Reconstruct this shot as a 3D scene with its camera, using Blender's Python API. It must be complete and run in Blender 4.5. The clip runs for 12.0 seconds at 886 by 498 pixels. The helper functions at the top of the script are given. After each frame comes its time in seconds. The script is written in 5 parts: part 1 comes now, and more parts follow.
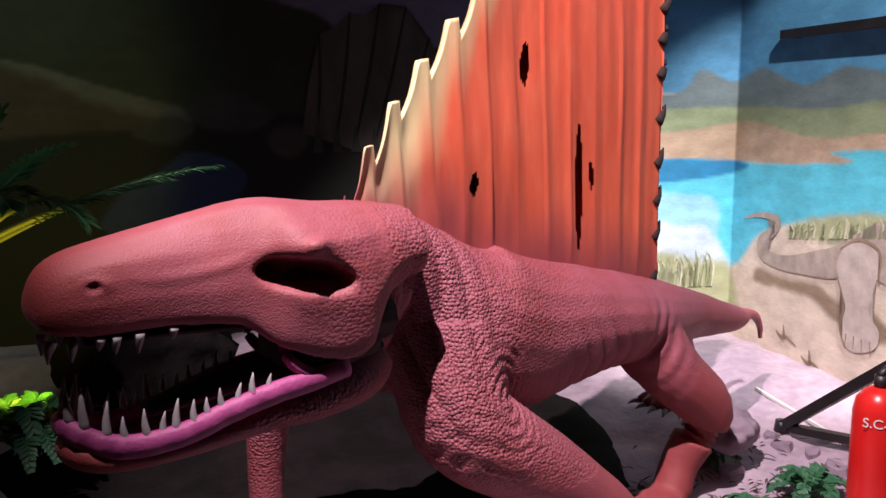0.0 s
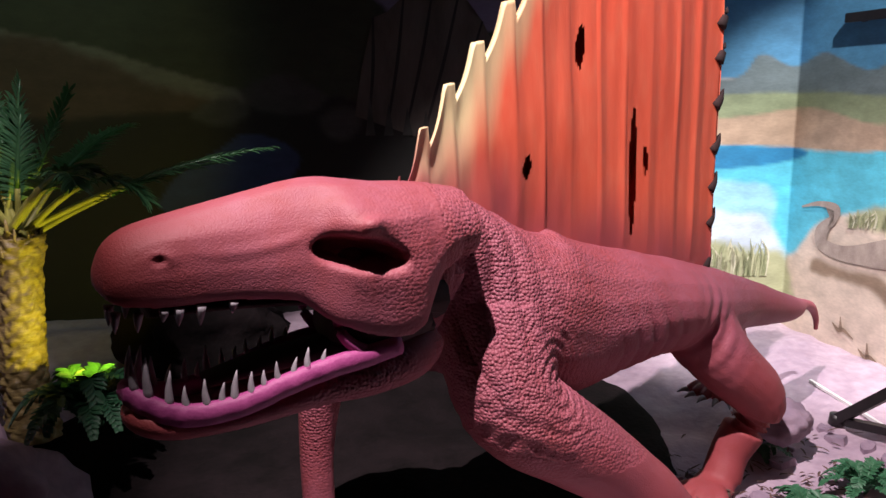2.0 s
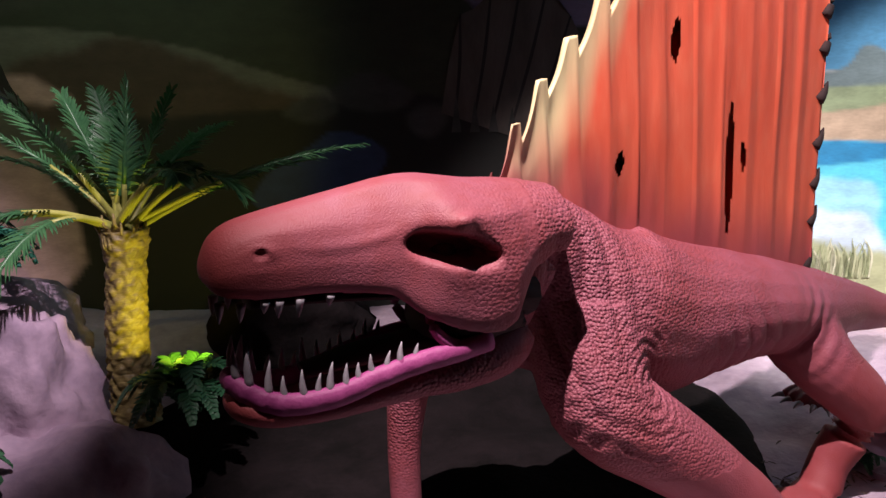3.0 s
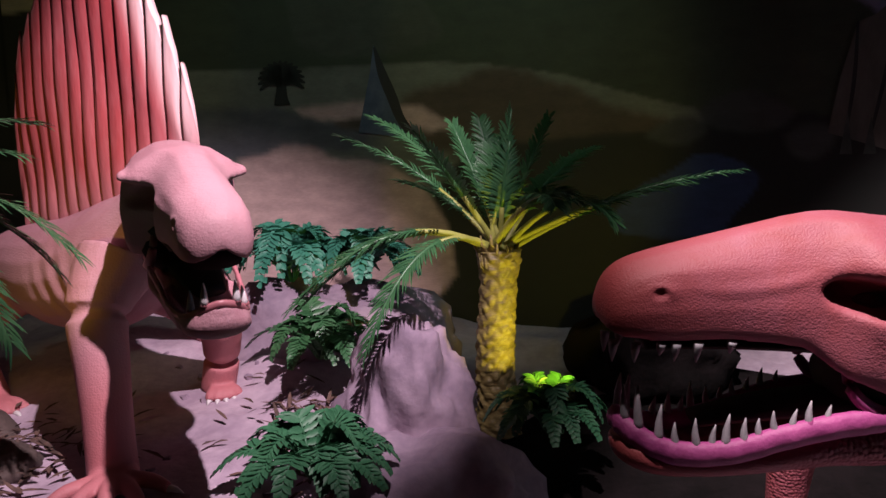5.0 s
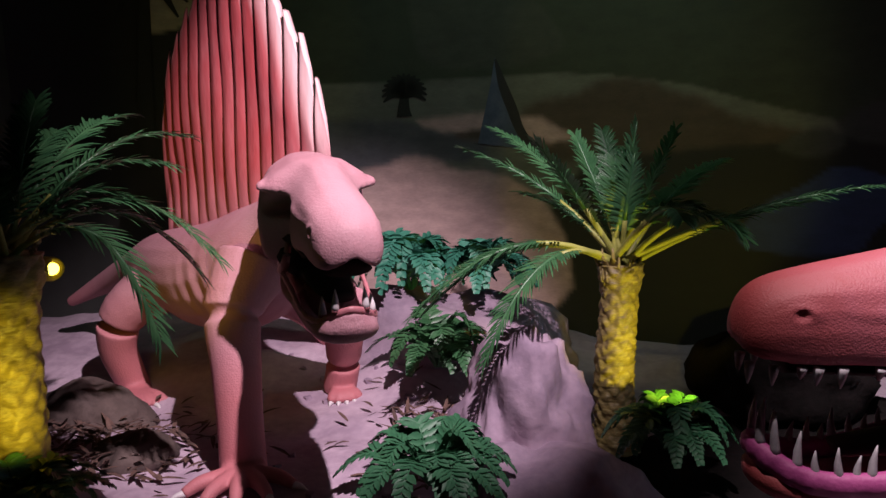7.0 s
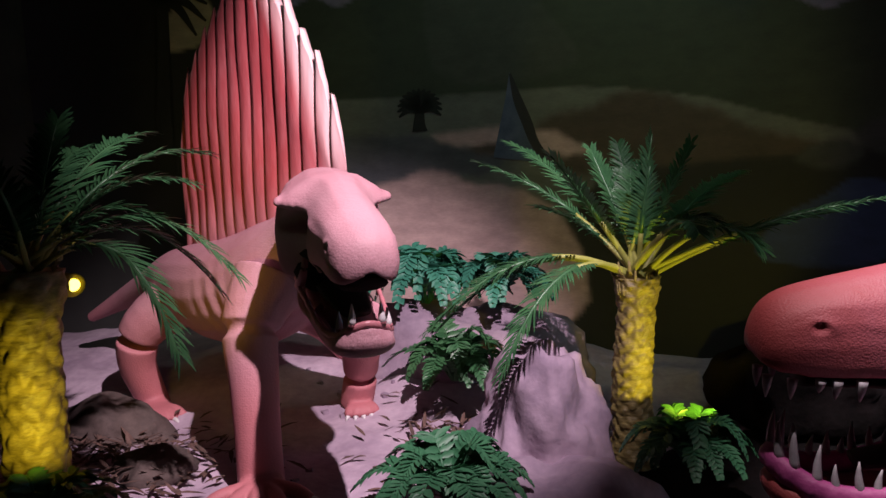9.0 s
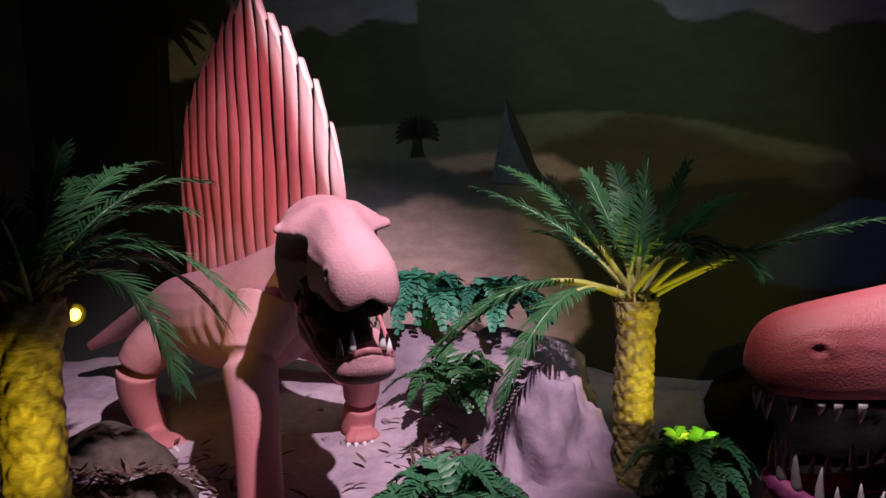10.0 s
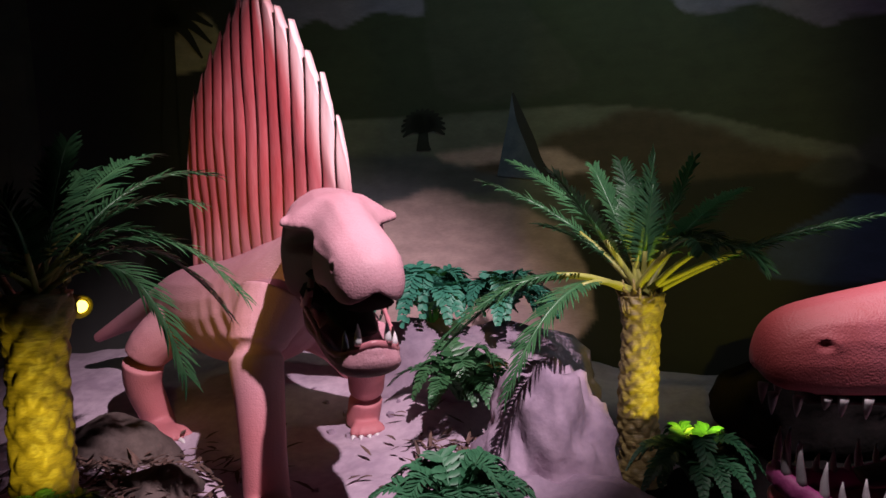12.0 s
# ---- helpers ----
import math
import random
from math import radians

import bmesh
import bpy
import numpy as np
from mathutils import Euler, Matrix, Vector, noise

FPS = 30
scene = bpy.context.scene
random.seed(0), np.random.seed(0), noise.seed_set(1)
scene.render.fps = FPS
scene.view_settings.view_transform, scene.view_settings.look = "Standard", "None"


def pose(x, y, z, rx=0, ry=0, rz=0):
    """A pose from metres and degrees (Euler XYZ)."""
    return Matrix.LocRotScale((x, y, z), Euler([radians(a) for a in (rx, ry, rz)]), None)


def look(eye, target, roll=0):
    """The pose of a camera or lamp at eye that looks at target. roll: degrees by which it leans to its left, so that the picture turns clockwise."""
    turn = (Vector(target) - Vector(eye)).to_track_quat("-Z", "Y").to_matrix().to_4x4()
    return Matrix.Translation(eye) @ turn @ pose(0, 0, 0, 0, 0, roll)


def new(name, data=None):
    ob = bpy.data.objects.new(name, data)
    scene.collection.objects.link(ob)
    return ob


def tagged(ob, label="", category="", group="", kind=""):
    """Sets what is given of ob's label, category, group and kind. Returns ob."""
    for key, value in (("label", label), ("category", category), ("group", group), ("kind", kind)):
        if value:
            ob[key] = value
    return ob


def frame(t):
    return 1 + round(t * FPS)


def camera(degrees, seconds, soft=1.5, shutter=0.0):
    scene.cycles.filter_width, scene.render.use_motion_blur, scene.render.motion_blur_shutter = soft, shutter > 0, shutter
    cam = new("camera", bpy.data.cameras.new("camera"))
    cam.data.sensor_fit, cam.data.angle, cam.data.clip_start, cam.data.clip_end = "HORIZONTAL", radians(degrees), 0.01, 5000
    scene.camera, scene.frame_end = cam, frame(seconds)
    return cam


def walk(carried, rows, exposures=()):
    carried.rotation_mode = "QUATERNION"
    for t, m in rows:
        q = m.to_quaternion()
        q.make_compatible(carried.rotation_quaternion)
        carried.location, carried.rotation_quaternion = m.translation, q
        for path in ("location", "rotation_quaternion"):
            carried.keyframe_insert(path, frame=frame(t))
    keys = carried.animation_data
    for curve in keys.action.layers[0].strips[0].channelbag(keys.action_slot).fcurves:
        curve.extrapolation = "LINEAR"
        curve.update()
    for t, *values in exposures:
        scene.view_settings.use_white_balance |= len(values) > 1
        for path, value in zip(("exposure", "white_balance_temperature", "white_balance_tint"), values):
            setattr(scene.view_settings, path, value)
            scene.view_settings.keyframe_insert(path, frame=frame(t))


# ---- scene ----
cam = camera(60.0, 12.0)
PATH = [
    (0, (0.077, -0.067, 1.566), (1.092, 1.623, 1.234), -0.9),
    (0.5, (0.07, -0.073, 1.563), (1.057, 1.636, 1.239), -1.0),
    (1, (0.064, -0.077, 1.564), (1.027, 1.645, 1.234), -0.7),
    (1.5, (0.06, -0.073, 1.559), (0.999, 1.658, 1.207), -0.4),
    (2, (0.055, -0.074, 1.557), (0.961, 1.671, 1.19), -0.5),
    (2.5, (0.046, -0.079, 1.552), (0.883, 1.698, 1.176), -0.8),
    (4.5, (-0.069, 0.016, 1.589), (0.039, 1.987, 1.264), -1.8),
    (5, (-0.097, 0.013, 1.596), (-0.219, 1.985, 1.289), -2.2),
    (5.5, (-0.121, 0.005, 1.601), (-0.391, 1.965, 1.308), -1.6),
    (6, (-0.13, 0.001, 1.6), (-0.463, 1.952, 1.311), -1.5),
    (6.5, (-0.136, -0.007, 1.604), (-0.517, 1.937, 1.328), -1.7),
    (7, (-0.136, -0.011, 1.607), (-0.542, 1.929, 1.335), -2.1),
    (9, (-0.132, -0.02, 1.61), (-0.579, 1.915, 1.375), -2.6),
    (9.5, (-0.13, -0.027, 1.617), (-0.575, 1.914, 1.425), -2.9),
    (10, (-0.131, -0.033, 1.617), (-0.573, 1.91, 1.444), -3.2),
    (10.5, (-0.129, -0.034, 1.617), (-0.577, 1.908, 1.444), -3.3),
    (11, (-0.13, -0.033, 1.614), (-0.589, 1.906, 1.437), -3.2),
    (11.5, (-0.131, -0.034, 1.613), (-0.585, 1.905, 1.432), -3.0),
    (12, (-0.132, -0.034, 1.616), (-0.588, 1.904, 1.428), -3.0),
]
walk(cam, [(t, look(eye, target, roll)) for t, eye, target, roll in PATH])

# ---- world and lamps ----
world = bpy.data.worlds.new("world")
scene.world = world
world.use_nodes = True
world.node_tree.nodes["Background"].inputs[0].default_value = (0.02, 0.025, 0.03, 1)
world.node_tree.nodes["Background"].inputs[1].default_value = 0.3


def spot(name, eye, target, watts, colour, cone, blend=0.4, size=0.03):
    data = bpy.data.lights.new(name, "SPOT")
    data.energy, data.color, data.spot_size, data.spot_blend, data.shadow_soft_size = watts, colour, radians(cone), blend, size
    ob = new(name, data)
    ob.matrix_world = look(eye, target)
    return ob


spot("spot_key_near", (-0.08, 0.74, 5.1), (1.74, 2.05, 1.3), 1780, (1.0, 0.85, 0.88), 47, 0.5)
spot("spot_key_far", (0.40, 0.85, 4.1), (-1.15, 3.1, 1.36), 1150, (1.0, 0.80, 0.90), 40, 0.6)
spot("spot_lake", (2.5, 0.4, 4.4), (4.10, 2.55, 0.95), 1120, (1.0, 0.98, 0.96), 36, 0.5)
spot("spot_trunk_middle", (0.22, 2.96, 0.60), (0.06, 3.40, 0.78), 16, (1.0, 0.84, 0.05), 94, 0.4, 0.02)
spot("spot_trunk_left", (-1.60, 1.60, 0.86), (-1.9, 1.93, 0.98), 8, (1.0, 0.78, 0.06), 80, 0.6, 0.02)
# unseen greenish fill, added to brighten the long painted wall
spot("fill_mural", (0.0, 3.0, 3.9), (-0.75, 5.2, 1.75), 48, (0.72, 1.0, 0.76), 92, 0.9, 0.2)
spot("spot_flood", (-1.90, 2.21, 1.24), (-1.85, 3.1, 1.15), 4, (1.0, 0.72, 0.10), 90, 0.6, 0.02)


# ---- materials ----
COLOURS = {}


def mat(name, a, b, rough=0.7, scale=6.0, bump=0.0, bump_scale=60.0, cells=0.0, cell_scale=70.0, tone=None, metal=0.0, detail=6.0, emit=0.0, stretch=(1, 1, 1), fine_share=0.45, basal=None):
    """Two colours mixed by noise; fine noise relief; cells: relief of scales; tone: third colour where the mesh's tone attribute is 1."""
    m = bpy.data.materials.new(name)
    COLOURS[name] = tuple((p + q) / 2 for p, q in zip(a, b))
    m.use_nodes = True
    nt = m.node_tree
    bsdf = nt.nodes["Principled BSDF"]
    bsdf.inputs["Roughness"].default_value, bsdf.inputs["Metallic"].default_value = rough, metal
    co = nt.nodes.new("ShaderNodeTexCoord").outputs["Object"]
    mp = nt.nodes.new("ShaderNodeMapping")
    mp.inputs["Scale"].default_value = stretch
    nt.links.new(co, mp.inputs["Vector"])
    co = mp.outputs["Vector"]

    def tex(kind, s, d=None):
        n = nt.nodes.new(kind)
        n.inputs["Scale"].default_value = s
        if d is not None:
            n.inputs["Detail"].default_value = d
        nt.links.new(co, n.inputs["Vector"])
        return n

    big, fine = tex("ShaderNodeTexNoise", scale, detail), tex("ShaderNodeTexNoise", scale * 9, 4)
    add = nt.nodes.new("ShaderNodeMath")
    add.operation = "MULTIPLY_ADD"
    nt.links.new(fine.outputs["Fac"], add.inputs[0])
    add.inputs[1].default_value = fine_share
    nt.links.new(big.outputs["Fac"], add.inputs[2])
    ramp = nt.nodes.new("ShaderNodeValToRGB")
    ramp.color_ramp.elements[0].position, ramp.color_ramp.elements[1].position = 0.3 + fine_share / 2, 0.7 + fine_share / 2
    ramp.color_ramp.elements[0].color, ramp.color_ramp.elements[1].color = (*a, 1), (*b, 1)
    nt.links.new(add.outputs[0], ramp.inputs[0])
    colour = ramp.outputs[0]
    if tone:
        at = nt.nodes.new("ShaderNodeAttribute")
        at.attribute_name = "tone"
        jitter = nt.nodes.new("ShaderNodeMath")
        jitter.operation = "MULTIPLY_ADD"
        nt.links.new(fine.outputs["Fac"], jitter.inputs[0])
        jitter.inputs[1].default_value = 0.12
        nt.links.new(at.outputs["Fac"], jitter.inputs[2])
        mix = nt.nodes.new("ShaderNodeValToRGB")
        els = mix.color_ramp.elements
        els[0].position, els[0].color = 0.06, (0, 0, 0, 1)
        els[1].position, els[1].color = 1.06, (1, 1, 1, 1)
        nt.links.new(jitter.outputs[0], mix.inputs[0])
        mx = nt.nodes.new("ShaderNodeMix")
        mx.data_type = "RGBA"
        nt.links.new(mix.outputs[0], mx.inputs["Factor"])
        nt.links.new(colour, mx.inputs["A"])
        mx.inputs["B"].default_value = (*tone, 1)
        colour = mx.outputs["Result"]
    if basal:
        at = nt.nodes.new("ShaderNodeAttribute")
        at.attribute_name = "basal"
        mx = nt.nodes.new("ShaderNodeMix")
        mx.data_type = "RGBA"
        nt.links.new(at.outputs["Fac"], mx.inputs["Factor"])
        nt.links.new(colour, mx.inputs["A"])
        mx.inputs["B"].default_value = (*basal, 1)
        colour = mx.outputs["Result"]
    nt.links.new(colour, bsdf.inputs["Base Color"])
    if emit:
        nt.links.new(colour, bsdf.inputs["Emission Color"])
        bsdf.inputs["Emission Strength"].default_value = emit
    last = None
    if cells:
        v = tex("ShaderNodeTexVoronoi", cell_scale)
        v.feature, v.inputs["Randomness"].default_value = "F1", 0.7
        fine_cells = tex("ShaderNodeTexVoronoi", cell_scale * 2.4)
        fine_cells.feature = "F1"
        inv = nt.nodes.new("ShaderNodeMath")
        inv.operation = "MULTIPLY"
        inv.inputs[1].default_value = -1.0
        nt.links.new(v.outputs["Distance"], inv.inputs[0])
        wear = nt.nodes.new("ShaderNodeMath")
        wear.operation = "MULTIPLY"
        patch = nt.nodes.new("ShaderNodeAttribute")
        patch.attribute_name = "scaly"
        nt.links.new(inv.outputs[0], wear.inputs[0])
        nt.links.new(patch.outputs["Fac"], wear.inputs[1])
        bn = nt.nodes.new("ShaderNodeBump")
        bn.inputs["Strength"].default_value, bn.inputs["Distance"].default_value = cells, 0.008
        both = nt.nodes.new("ShaderNodeMath")
        both.operation = "MULTIPLY_ADD"
        both.inputs[1].default_value = -0.10
        nt.links.new(fine_cells.outputs["Distance"], both.inputs[0])
        nt.links.new(wear.outputs[0], both.inputs[2])
        nt.links.new(both.outputs[0], bn.inputs["Height"])
        last = bn.outputs["Normal"]
    if bump:
        bn = nt.nodes.new("ShaderNodeBump")
        bn.inputs["Strength"].default_value, bn.inputs["Distance"].default_value = bump, 0.006
        nt.links.new(tex("ShaderNodeTexNoise", bump_scale, 6).outputs["Fac"], bn.inputs["Height"])
        if last:
            nt.links.new(last, bn.inputs["Normal"])
        last = bn.outputs["Normal"]
    if last:
        nt.links.new(last, bsdf.inputs["Normal"])
    return m


SKIN_NEAR = mat("skin_salmon", (0.30, 0.060, 0.072), (0.33, 0.092, 0.13), 0.62, 3.0, 0.15, 260, 0.8, 96, tone=(0.36, 0.045, 0.035))
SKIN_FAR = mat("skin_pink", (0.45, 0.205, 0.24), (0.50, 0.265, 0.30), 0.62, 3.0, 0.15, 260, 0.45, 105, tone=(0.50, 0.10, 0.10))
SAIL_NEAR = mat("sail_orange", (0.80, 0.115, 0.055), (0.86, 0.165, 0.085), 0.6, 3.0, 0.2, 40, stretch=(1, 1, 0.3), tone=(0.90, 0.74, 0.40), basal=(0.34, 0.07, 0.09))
SAIL_FAR = mat("sail_rose", (0.50, 0.075, 0.085), (0.56, 0.14, 0.155), 0.6, 4.0, 0.4, 40, stretch=(1, 1, 0.3), tone=(0.82, 0.55, 0.55), basal=(0.56, 0.22, 0.26))
GUM_FAR = mat("gum_rose", (0.42, 0.14, 0.17), (0.52, 0.20, 0.22), 0.4, 20, 0.3, 80)
GUM = mat("gum_magenta", (0.30, 0.04, 0.17), (0.40, 0.07, 0.23), 0.6, 20, 0.3, 80)
# one tooth colour twice: lit for the far statue, shaded grey for the near
TOOTH_LIT = mat("tooth_lit", (0.60, 0.56, 0.56), (0.72, 0.68, 0.68), 0.45, 30)
TOOTH_SHADED = mat("tooth_shaded", (0.24, 0.21, 0.23), (0.35, 0.31, 0.34), 0.55, 30)
EYE = mat("eye_dark", (0.10, 0.05, 0.04), (0.14, 0.06, 0.05), 0.25, 30)
# near-black for shade inside the jaws and on the near fin's rear tips
SHADE_DARK = mat("shade_dark", (0.02, 0.01, 0.01), (0.035, 0.015, 0.015), 0.85, 20)
GROUND = mat("ground_mauve", (0.33, 0.24, 0.31), (0.56, 0.43, 0.51), 0.85, 2.2, 0.9, 30)
ROCK = mat("rock_mauve", (0.22, 0.16, 0.22), (0.38, 0.28, 0.35), 0.85, 2.5, 0.9, 25)
# near-black with little gloss: shade put into the colour of ground and boulder
REAR_SHADE = mat("rear_shade", (0.006, 0.005, 0.005), (0.014, 0.010, 0.011), 0.95, 5, 0.9, 40)
REAR_SHADE.node_tree.nodes["Principled BSDF"].inputs["Specular IOR Level"].default_value = 0.08
ROCK_BROWN = mat("rock_brown", (0.05, 0.036, 0.032), (0.12, 0.085, 0.075), 0.85, 5, 0.9, 25)
FLOOR = mat("floor_walkway", (0.05, 0.05, 0.055), (0.08, 0.08, 0.08), 0.6, 4, 0.3, 60)
BLACK = mat("ceiling_black", (0.012, 0.012, 0.012), (0.02, 0.02, 0.02), 0.8, 4)
LEAF = mat("leaf_green", (0.027, 0.095, 0.038), (0.060, 0.165, 0.065), 0.4, 12)
LEAF_BRIGHT = mat("leaf_fern", (0.025, 0.11, 0.05), (0.05, 0.17, 0.08), 0.5, 12)
LEAF_TEAL = mat("leaf_teal", (0.03, 0.15, 0.10), (0.05, 0.22, 0.15), 0.5, 12)
STEM = mat("palm_stem", (0.26, 0.28, 0.06), (0.38, 0.38, 0.10), 0.5, 15)
BARK = mat("palm_bark", (0.13, 0.10, 0.04), (0.34, 0.27, 0.10), 0.48, 9, 1.0, 26, stretch=(1, 1, 3.5))
LITTER = mat("dry_litter", (0.05, 0.03, 0.025), (0.16, 0.09, 0.07), 0.8, 20)
RED = mat("extinguisher_red", (0.60, 0.012, 0.012), (0.66, 0.02, 0.018), 0.3, 4)
WHITE = mat("white_paint", (0.72, 0.70, 0.70), (0.8, 0.78, 0.78), 0.5, 10)
IRON = mat("black_iron", (0.012, 0.01, 0.012), (0.025, 0.02, 0.022), 0.45, 12)
GLOW = mat("lamp_glow", (1.0, 0.75, 0.08), (1.0, 0.8, 0.12), 0.5, 10, emit=6.0)
LAMPBODY = mat("lamp_body", (0.30, 0.24, 0.02), (0.4, 0.32, 0.03), 0.5, 10)


# ---- mesh helpers ----
def link(name, bm, material, parent=None, label="", smooth=True):
    me = bpy.data.meshes.new(name)
    bm.to_mesh(me)
    bm.free()
    for m in material if isinstance(material, (list, tuple)) else [material]:
        me.materials.append(m)
    if smooth:
        me.polygons.foreach_set("use_smooth", [True] * len(me.polygons))
    ob = new(name, me)
    if parent:
        ob.parent = parent
    if label:
        ob["label"] = label
    return ob


def part(name, bm, material, parent, label="", smooth=True):
    return link(name, bm, material, parent, label, smooth)


def thing(name, label, category, at=(0, 0, 0), group=""):
    ob = new(name)
    ob.location = at
    return tagged(ob, label, category, group)


def curve_points(pts, steps=4):
    """Catmull-Rom through tuples of any length."""
    p = np.array(pts, float)
    q = np.vstack([2 * p[0] - p[1], p, 2 * p[-1] - p[-2]])
    out = []
    for i in range(1, len(q) - 2):
        for s in range(steps):
            t = s / steps
            out.append(0.5 * (2 * q[i] + (q[i + 1] - q[i - 1]) * t + (2 * q[i - 1] - 5 * q[i] + 4 * q[i + 1] - q[i + 2]) * t * t + (3 * q[i] - q[i - 1] - 3 * q[i + 1] + q[i + 2]) * t**3))
    out.append(p[-1])
    return np.array(out)


def tube(bm, secs, n=16, steps=4, ref=(0, 0, 1), mi=0):
    """A closed loft of ellipses: rows of x, y, z, half width, half height."""
    rows = [s if len(s) == 5 else (*s, s[3]) for s in secs]
    c = curve_points(rows, steps) if steps > 1 else np.array(rows, float)
    rings = []
    for i, r in enumerate(c):
        t = Vector(c[min(i + 1, len(c) - 1)][:3] - c[max(i - 1, 0)][:3]).normalized()
        up = Vector(ref)
        if abs(t.dot(up)) > 0.9:
            up = Vector((1, 0, 0)) if abs(t.x) < 0.7 else Vector((0, 1, 0))
        side = t.cross(up).normalized()
        up = side.cross(t).normalized()
        o = Vector(r[:3])
        rings.append([bm.verts.new(o + side * (max(r[3], 1e-3) * math.cos(a)) + up * (max(r[4], 1e-3) * math.sin(a))) for a in (2 * math.pi * k / n for k in range(n))])
    for a, b in zip(rings, rings[1:]):
        for k in range(n):
            bm.faces.new((a[k], a[(k + 1) % n], b[(k + 1) % n], b[k])).material_index = mi
    for ring, flip in ((rings[0], True), (rings[-1], False)):
        v = bm.verts.new(sum((x.co for x in ring), Vector()) / n)
        for k in range(n):
            f = (ring[k], ring[(k + 1) % n], v)
            bm.faces.new(f[::-1] if flip else f).material_index = mi
    return bm


def cone(bm, base, tip, r, bend=(0, 0, 0), n=8, mi=0):
    b, t = Vector(base), Vector(tip)
    m = (b + t) / 2 + Vector(bend)
    tube(bm, [(*b, r), (*m, r * 0.72), (*t, r * 0.12)], n, 2, mi=mi)


def box(bm, lo, hi, mi=0):
    x, y, z = zip(lo, hi)
    v = [bm.verts.new((x[i], y[j], z[k])) for i in (0, 1) for j in (0, 1) for k in (0, 1)]
    for f in ((0, 1, 3, 2), (4, 6, 7, 5), (0, 4, 5, 1), (2, 3, 7, 6), (0, 2, 6, 4), (1, 5, 7, 3)):
        bm.faces.new([v[i] for i in f]).material_index = mi


def smooth(a, b, x):
    t = min(max((x - a) / (b - a), 0.0), 1.0)
    return t * t * (3 - 2 * t)


# ---- structure ----
def ground_height(x, y):
    h = 0.04 * smooth(0.7, 1.1, y)
    h += 0.29 * smooth(-0.1, -1.3, x) * smooth(1.2, 2.3, y)
    h += 0.22 * smooth(2.9, 4.6, y) + 0.16 * smooth(2.6, 3.8, x) * smooth(1.0, 2.0, y)
    if y > 0.7:
        k = smooth(0.7, 1.4, y)
        h += k * (0.05 * noise.noise((x * 1.6, y * 1.6, 0)) + 0.025 * noise.noise((x * 5, y * 5, 3)) + 0.012 * abs(noise.noise((x * 14, y * 14, 7))))
    return h


def sheet(name, x0, x1, y0, y1, step, material, height):
    bm = bmesh.new()
    nx, ny = round((x1 - x0) / step), round((y1 - y0) / step)
    g = [[bm.verts.new((x0 + i * step, y0 + j * step, height(x0 + i * step, y0 + j * step))) for j in range(ny + 1)] for i in range(nx + 1)]
    for i in range(nx):
        for j in range(ny):
            bm.faces.new((g[i][j], g[i + 1][j], g[i + 1][j + 1], g[i][j + 1]))
    return link(name, bm, material)


tagged(sheet("ground", -5.1, 4.5, 0.7, 5.7, 0.04, GROUND, ground_height), "uneven mauve plaster ground of the display, with dry litter", "ground", kind="structure")
bm = bmesh.new()
box(bm, (-5.1, -2.7, -0.1), (4.5, 0.72, 0.0))
tagged(link("floor", bm, FLOOR, smooth=False), "dark walkway floor before the display", "floor", kind="structure")
bm = bmesh.new()
box(bm, (-5.2, -2.8, 5.3), (4.6, 5.8, 5.4))
tagged(link("ceiling", bm, BLACK, smooth=False), "black painted ceiling", "ceiling", kind="structure")

PLAN = [(3.3, 0.3), (4.09, 3.09), (0.6, 5.1), (-1.6, 5.25), (-4.2, 4.4), (-4.7, 0.5)]
CURVE = {2: 0.9, 3: 0.9, 4: 1.0}


def wall_nodes():
    """The plan with its soft bends rounded: rows of metres along the plan, x, y."""
    p = [Vector(q) for q in PLAN]
    run, out = 0.0, []
    for k, q in enumerate(p):
        if k:
            run += (q - p[k - 1]).length * {1: 0.988, 2: 0.970}.get(k, 1.0)
        r = CURVE.get(k)
        if not r:
            out.append((run, q.x, q.y))
            continue
        a, b = q + (p[k - 1] - q).normalized() * r, q + (p[k + 1] - q).normalized() * r
        for i in range(13):
            t = i / 12
            m = a * (1 - t) ** 2 + q * (2 * t * (1 - t)) + b * t * t
            out.append((run - r + 2 * r * t, m.x, m.y))
    return out


NODES = wall_nodes()


def wall_run(name, pts, material, label, z0=-0.1, z1=5.3, thick=0.12):
    bm = bmesh.new()
    for a, b in zip(pts, pts[1:]):
        d = (Vector(b) - Vector(a)).normalized()
        out = Vector((d.y, -d.x)) * thick
        q = [Vector(a), Vector(b), Vector(b) + out, Vector(a) + out]
        lo, hi = [bm.verts.new((*p, z0)) for p in q], [bm.verts.new((*p, z1)) for p in q]
        for k in range(4):
            bm.faces.new((lo[k], lo[(k + 1) % 4], hi[(k + 1) % 4], hi[k]))
        bm.faces.new(hi)
        bm.faces.new(lo[::-1])
    return tagged(link(name, bm, material, smooth=False), label, "wall", kind="structure")


# ---- mural painting on the walls, in metres along the plan and above the floor ----
def on_wall(s, z, off):
    k = max(0, min(len(NODES) - 2, sum(1 for r in NODES[1:-1] if s > r[0])))
    (s0, x0, y0), (s1, x1, y1) = NODES[k], NODES[k + 1]
    d = Vector((x1 - x0, y1 - y0))
    p = Vector((x0, y0)) + d * ((s - s0) / (s1 - s0))
    d.normalize()
    p += Vector((-d.y, d.x)) * off
    return Vector((p.x, p.y, z))


PAINTED = []


